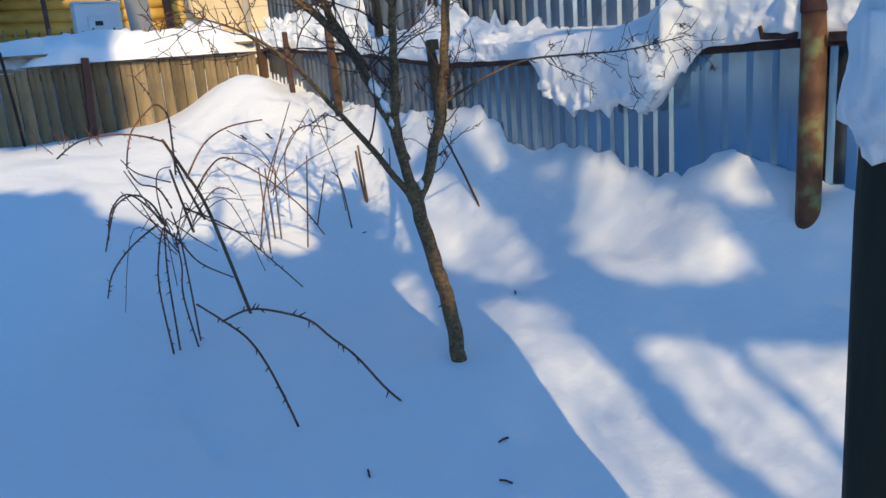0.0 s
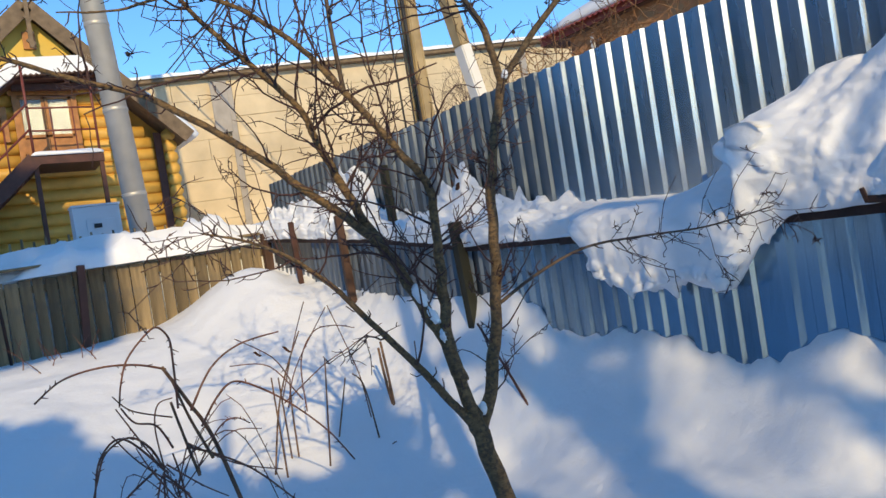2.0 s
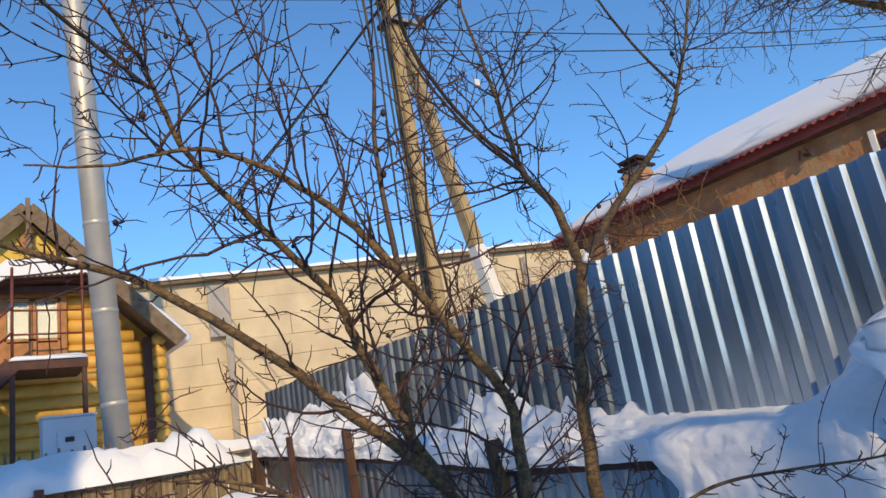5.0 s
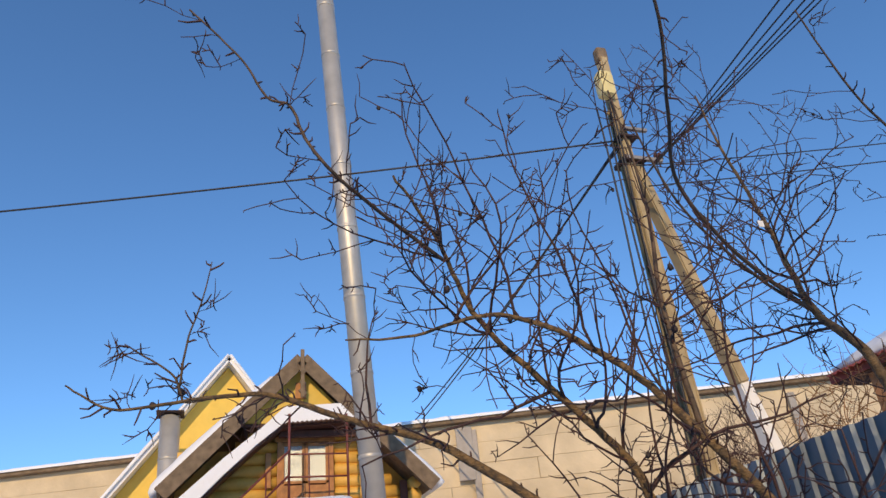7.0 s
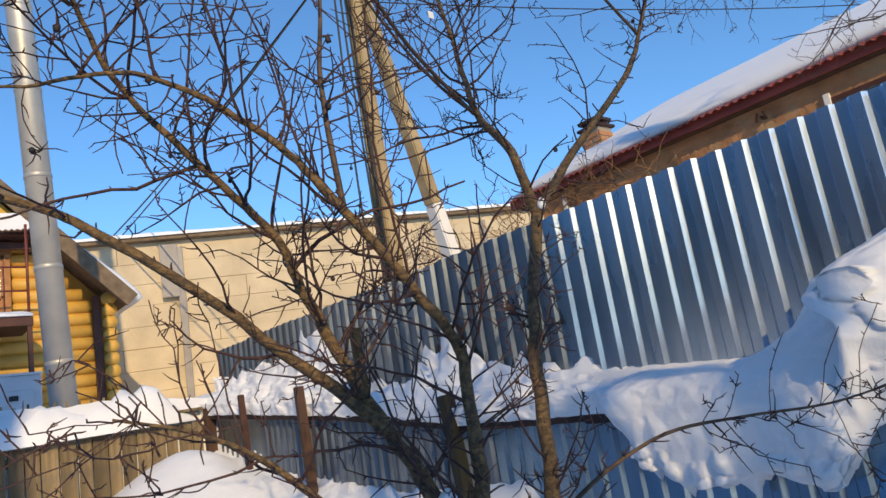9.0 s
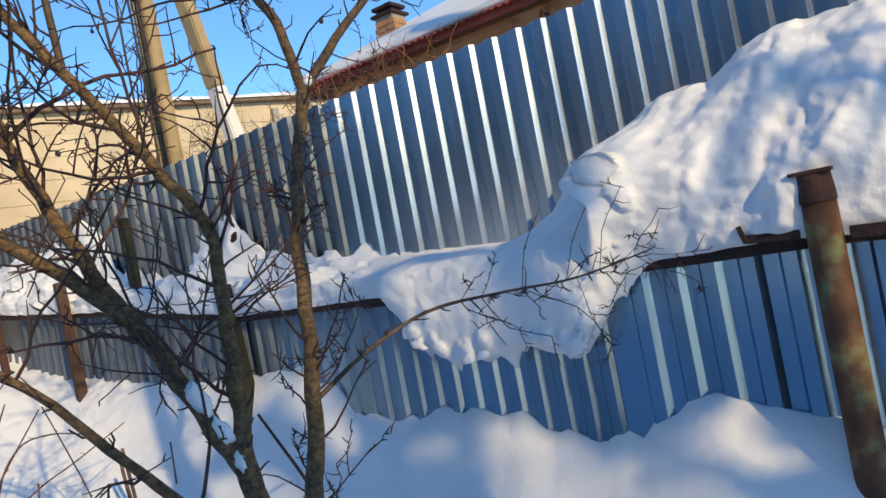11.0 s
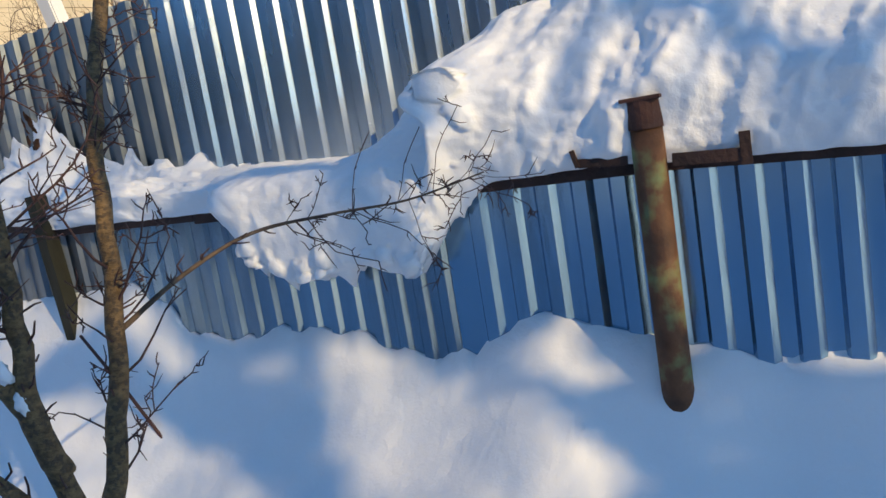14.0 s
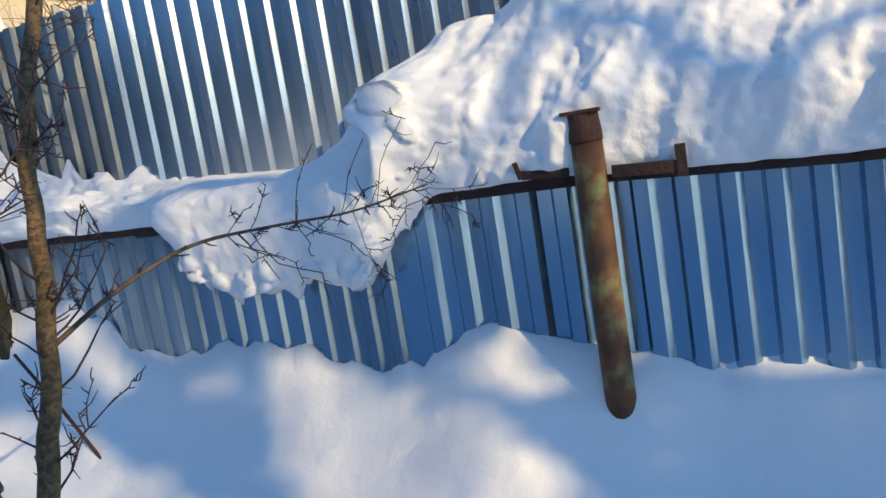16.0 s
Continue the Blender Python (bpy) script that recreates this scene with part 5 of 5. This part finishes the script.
for k in range(60):
    a = rnd.uniform(0, 6.28)
    grow(tbv, (9.0 + 0.5 * math.cos(a), 11.5 + 0.5 * math.sin(a), 3.0), (0.5 * math.cos(a), 0.5 * math.sin(a), 1.0), rnd.uniform(0.9, 2.2), 0.010, 0 if k % 3 == 0 else 1, 0.3, buds=False)
tagged(tbv.make("twig_mass", TWIG, far_shrub), kind="stuff")

# a snow-hung trunk close to the path
near_tree = thing("near_trunk", "dark mossy trunk with snow clinging to it", "tree", (1.31, 0.86, 0))
Tubes().add([(0.03, 0, -0.1), (0.025, 0, 0.5), (0.01, 0.005, 1.2), (0.0, 0.0, 1.9), (0.0, -0.02, 3.2), (0.06, -0.1, 4.6)], [0.085, 0.075, 0.07, 0.065, 0.055, 0.03], 18, wob=0.2).make("trunk", MOSSWOOD, near_tree)
bm = bmesh.new()
bmesh.ops.create_icosphere(bm, subdivisions=4, radius=1)
for v in bm.verts:
    n = 1 + 0.25 * noise.fractal(v.co * 2.2, 1.0, 2.0, 4)
    v.co = Vector((v.co.x * 0.055 * n - 0.035, v.co.y * 0.06 * n + 0.02, v.co.z * 0.13 * n + 1.40))
part("clinging_snow", bm, SNOW, near_tree, "lump of clinging snow", True)

# ---- unseen blockers, added behind the camera to shade the lot ----
nx, ny = uy, -ux                          # across the light
def placed(c, s, z=0.0):
    return Vector((nx * c + ux * s, ny * c + uy * s, z))


turn = Matrix.Rotation(math.atan2(ny, nx), 4, "Z")
# made-up barn: blocks the sun; its white walls brighten the fence ribs
barn = thing("barn", "unseen white barn added to shade the lot", "barn", (0, 0, 0))
part("wall", box_bm((10.2, 3.0, 4.7), placed(-4.6, -6.6, 2.35), 0.02, turn), MATTWHITE, barn)
bm = bmesh.new()
for c in (-9.8, 0.58):
    for s, z in ((-8.3, 4.5), (-4.9, 4.5), (-6.4, 5.7)):
        bm.verts.new(placed(c, s, z))
bmesh.ops.convex_hull(bm, input=list(bm.verts))
part("roof", bm, LOT, barn)
# unseen dark cones, added only to darken what the sheet fences mirror
backdrop = thing("dark_backdrop", "unseen dark cones added to be mirrored in the sheet fences", "trees", (-34, 20, 0), kind="stuff")
wr = random.Random(12)
wv, wf = [], []
for k in range(170):
    x, y, h, r = wr.uniform(-3, 3), -62 + 0.82 * k + wr.uniform(-0.4, 0.4), wr.uniform(14, 20), wr.uniform(1.6, 2.6)
    for tier in range(5):
        z0, z1, q = h * tier / 6, h * (tier + 2.0) / 6, r * (1 - tier / 6)
        n = len(wv)
        wv += [(x + q * wr.uniform(0.8, 1.2) * math.cos(a), y + q * wr.uniform(0.8, 1.2) * math.sin(a), z0) for a in np.linspace(0, 5.6, 9)] + [(x, y, z1)]
        wf += [(n + i, n + (i + 1) % 9, n + 9) for i in range(9)]
mesh_object("backdrop_cones", wv, wf, material("dark backdrop", (0.035, 0.05, 0.03), 0.9, var=0.3, scale=1.0, bump=0.3), backdrop, smooth=False)


def inside(poly, c, h):
    """How far (c, h) lies inside the outline, in metres; below zero outside."""
    hit, near = False, 9.0
    for (a, b), (p, q) in zip(poly, poly[1:] + poly[:1]):
        if (b > h) != (q > h) and c < a + (p - a) * (h - b) / (q - b):
            hit = not hit
        t = min(1, max(0, ((c - a) * (p - a) + (h - b) * (q - b)) / ((p - a) ** 2 + (q - b) ** 2)))
        near = min(near, math.hypot(c - a - t * (p - a), h - b - t * (q - b)))
    return near if hit else -near


def sun_blocker(name, label, c0, c1, h0, h1, s, gaps, size, seed, top=None, veil=0.0):
    """An added screen of leaf cards across the light, with gaps (outlines in c, h) cut to leave the sunlit patches;
    veil: how much of a gap bare twigs cover.
    """
    t = thing(name, label, "hedge", placed((c0 + c1) / 2, s))
    er = random.Random(seed)
    base, v, f = Vector(t.location), [], []
    c = c0
    while c < c1:
        h = h0
        while h < h1:
            cc, hh = c + er.uniform(-0.5, 0.5) * size, h + er.uniform(-0.5, 0.5) * size
            if hh < h0 + 0.1 or hh < h1 - 0.05 * size and hh > (top(cc) if top else h1) + 0.10 * fbm(cc * 4, seed):
                pass
            elif not any(inside(g, cc, hh) > er.uniform(-0.03, 0.0) for g in gaps):
                o = placed(cc, s + er.uniform(-0.04, 0.04), hh) - base
                for j in range(8):
                    d = Vector((er.gauss(0, 1), er.gauss(0, 1), er.gauss(0, 1))).normalized()
                    if j < 2:                 # two cards face the sun so the screen stays opaque
                        d = (Vector((-ux * ce, -uy * ce, se)) + 0.15 * d).normalized()
                    e = d.orthogonal().normalized()
                    g = d.cross(e)
                    m, r, q = o + d * size * 0.25, size * (1.2 if j < 2 else er.uniform(0.6, 0.9)), 0.9 if j < 2 else 0.6
                    k = len(v)
                    v += [m - e * r, m - g * r * q + d * r * 0.1, m + e * r, m + g * r * q - d * r * 0.1]
                    f.append((k, k + 1, k + 2, k + 3))
            h += size
        c += size
    # pale colour is chosen to brighten the fence ribs that mirror it
    ob = mesh_object("blocker_cards", v, f, material("pale blocker", (0.40, 0.43, 0.42), 0.8, var=0.25, scale=8, bump=0.3), t)
    tagged(ob, kind="stuff")
    Tubes().add([(0, 0, -0.2), (0, 0, h1 * 0.5), (0, 0, h1 * 0.95)], [0.12, 0.09, 0.03], 10).make("trunk", BARK, t)
    if veil:
        twigs = Tubes()
        for g in gaps:
            cs, hs = [p[0] for p in g], [p[1] for p in g]
            area = (max(cs) - min(cs)) * (max(hs) - min(hs))
            dimming_twigs(twigs, er, min(cs), max(cs), min(hs), max(hs), s, veil * area, base)
        tagged(twigs.make("dimming_twigs", TWIG, t), kind="stuff")
    return t


def dimming_twigs(tb, er, c0, c1, h0, h1, s, cover, base):
    """Fine straight twigs added in a stretch across the light to dim it, until they cover that many square metres."""
    while cover > 0:
        c, h, a, ln, r = er.uniform(c0, c1), er.uniform(h0, h1), er.gauss(1.2, 0.6), er.uniform(0.15, 0.4), er.uniform(0.0015, 0.0045)
        d = er.uniform(-0.5, 0.5)
        dc, dh = math.cos(a) * ln / 2, math.sin(a) * ln / 2
        tb.add([placed(c - dc, s + d, h - dh + d * 0.466) - base, placed(c + dc, s + d, h + dh + d * 0.466) - base], [r, r * 0.6], 4, cap=False)
        cover -= 1.7 * r * ln


# outlines cut so the sun makes the lit patches on snow and bank
GAPS = [[(0.93, 3.3), (0.93, 4.15), (0.95, 4.40), (1.12, 4.48), (1.25, 4.36), (1.28, 4.1), (1.29, 3.3)],
        [(1.44, 3.3), (1.45, 4.06), (1.60, 4.08), (1.68, 4.0), (1.675, 3.3)],
        [(1.74, 3.4), (1.74, 3.99), (1.92, 3.93), (2.05, 3.9), (2.05, 3.5)],
        [(0.67, 4.52), (0.66, 4.84), (0.80, 4.90), (0.81, 4.62), (0.72, 4.40)],
        [(0.78, 5.72), (0.90, 5.90), (1.17, 5.76), (1.29, 5.50), (1.42, 5.10), (1.40, 4.72), (1.32, 4.55), (1.22, 4.55), (1.07, 4.76), (0.98, 4.95), (0.79, 5.15)],
        [(1.84, 5.38), (1.96, 5.10), (2.04, 4.82), (2.05, 4.32), (1.80, 4.33), (1.56, 4.40), (1.57, 4.72), (1.72, 5.02)],
        [(2.08, 4.83), (2.13, 4.96), (2.21, 4.91), (2.20, 4.67), (2.13, 4.71)],
        [(1.66, 5.44), (1.74, 5.40), (1.64, 5.22)],
        [(1.32, 6.2), (1.46, 6.13), (1.53, 5.62), (1.45, 5.56), (1.38, 5.90)],
        [(1.83, 6.02), (1.80, 5.8), (1.77, 5.6), (1.66, 5.6), (1.61, 5.8), (1.60, 6.1), (1.78, 6.3)],
        [(1.91, 5.46), (1.92, 5.80), (2.12, 5.80), (2.12, 5.46)]]
sun_blocker("blocker_row", "unseen screen of leaf cards added to shade the lot", 0.50, 4.4, 3.1, 6.36, -5.0, GAPS, 0.03, 5, lambda c: float(np.interp(c, (0.5, 0.86, 0.95, 1.3, 1.45, 1.92, 1.99, 2.14, 2.22, 2.26, 2.45, 2.72, 3.1, 4.4), (5.85, 5.5, 5.9, 6.1, 6.33, 6.33, 5.78, 5.42, 5.2, 4.72, 4.45, 4.2, 3.9, 3.0))), 0.56)
sun_blocker("low_blocker", "unseen low screen of leaf cards added to shade the lot", -1.6, 0.6, 4.2, 6.5, -5.0, [[(-0.2, 5.3), (-0.2, 5.8), (0.2, 5.8), (0.2, 5.3)]], 0.055, 8, lambda c: float(np.interp(c, (-1.6, -1.3, -0.8, -0.3, 0.1, 0.5), (6.15, 5.9, 5.62, 5.32, 5.85, 5.92))))
sun_blocker("tall_blocker", "unseen tall screen of leaf cards added to shade the boards and house", -6.2, -1.48, 4.2, 12.8, -5.0, [[(-2.64, 6.3), (-2.64, 7.2), (-2.1, 7.2), (-2.1, 6.3)], [(-2.1, 6.25), (-2.1, 7.35), (-1.42, 7.35), (-1.42, 6.25)]], 0.08, 6, lambda c: float(np.interp(c, (-2.6, -2.0, -1.48), (12.7, 10.9, 9.6))))

# a made-up bare tree; its limbs are set to streak the bank with shade
bare = thing("blocker_tree", "unseen bare tree added to streak and dim the sun", "tree", placed(3.3, -5.2))
tb = Tubes().add([placed(c, -5.2, h) - Vector(bare.location) for c, h in ((3.3, 0.0), (3.28, 3.0), (3.3, 5.2), (3.35, 7.4))], [0.10, 0.07, 0.045, 0.015], 10)
for row, r in ((((2.02, 5.64), (2.22, 5.87), (2.42, 6.08), (2.70, 5.95), (3.3, 5.1)), 0.026), (((2.20, 5.42), (2.30, 5.62), (2.44, 5.80), (2.7, 5.75), (3.3, 4.9)), 0.018), (((2.40, 5.18), (2.48, 5.38), (2.56, 5.50), (2.8, 5.35), (3.3, 4.6)), 0.03), (((2.46, 5.08), (2.50, 5.22), (2.7, 5.1), (3.3, 4.4)), 0.022), (((2.52, 4.98), (2.58, 5.18), (2.8, 5.0), (3.3, 4.2)), 0.03)):
    tb.add(spline([placed(c, -5.2, h - 0.093) - Vector(bare.location) for c, h in row], 5), r, 8, wob=0.3)
tb.make("trunk_and_limbs", BARK, bare)
tb = Tubes()
# loose twigs thin the sun on the heap and the far tall fence
dimming_twigs(tb, random.Random(4), 2.0, 2.9, 4.9, 6.4, -5.2, 0.12 * 0.9 * 1.5, Vector(bare.location))
dimming_twigs(tb, random.Random(5), 0.9, 2.0, 6.35, 8.0, -5.2, 0.75 * 1.1 * 1.65, Vector(bare.location))
tagged(tb.make("dimming_twigs", TWIG, bare), kind="stuff")

# ---- the boards of the old fence, one by one ----
x, i = 3.28, 0
prnd = random.Random(3)
while x > -3.2:
    w = prnd.uniform(0.095, 0.145)
    top = 1.885 + 0.02 * (x - 3.3) + prnd.uniform(-0.012, 0.008)
    bm = box_bm((w - 0.013, 0.022, top - 0.4), (0, 0, 0), 0.003)
    ob = part("board", bm, GREYWOOD, board_fence)
    ob.location = Vector((x - w / 2, PY + 0.012 + prnd.uniform(-0.009, 0.007), (top + 0.4) / 2)) - Vector(board_fence.location)
    ob.rotation_euler = (0, prnd.uniform(-0.008, 0.008), 0)
    x -= w
    i += 1
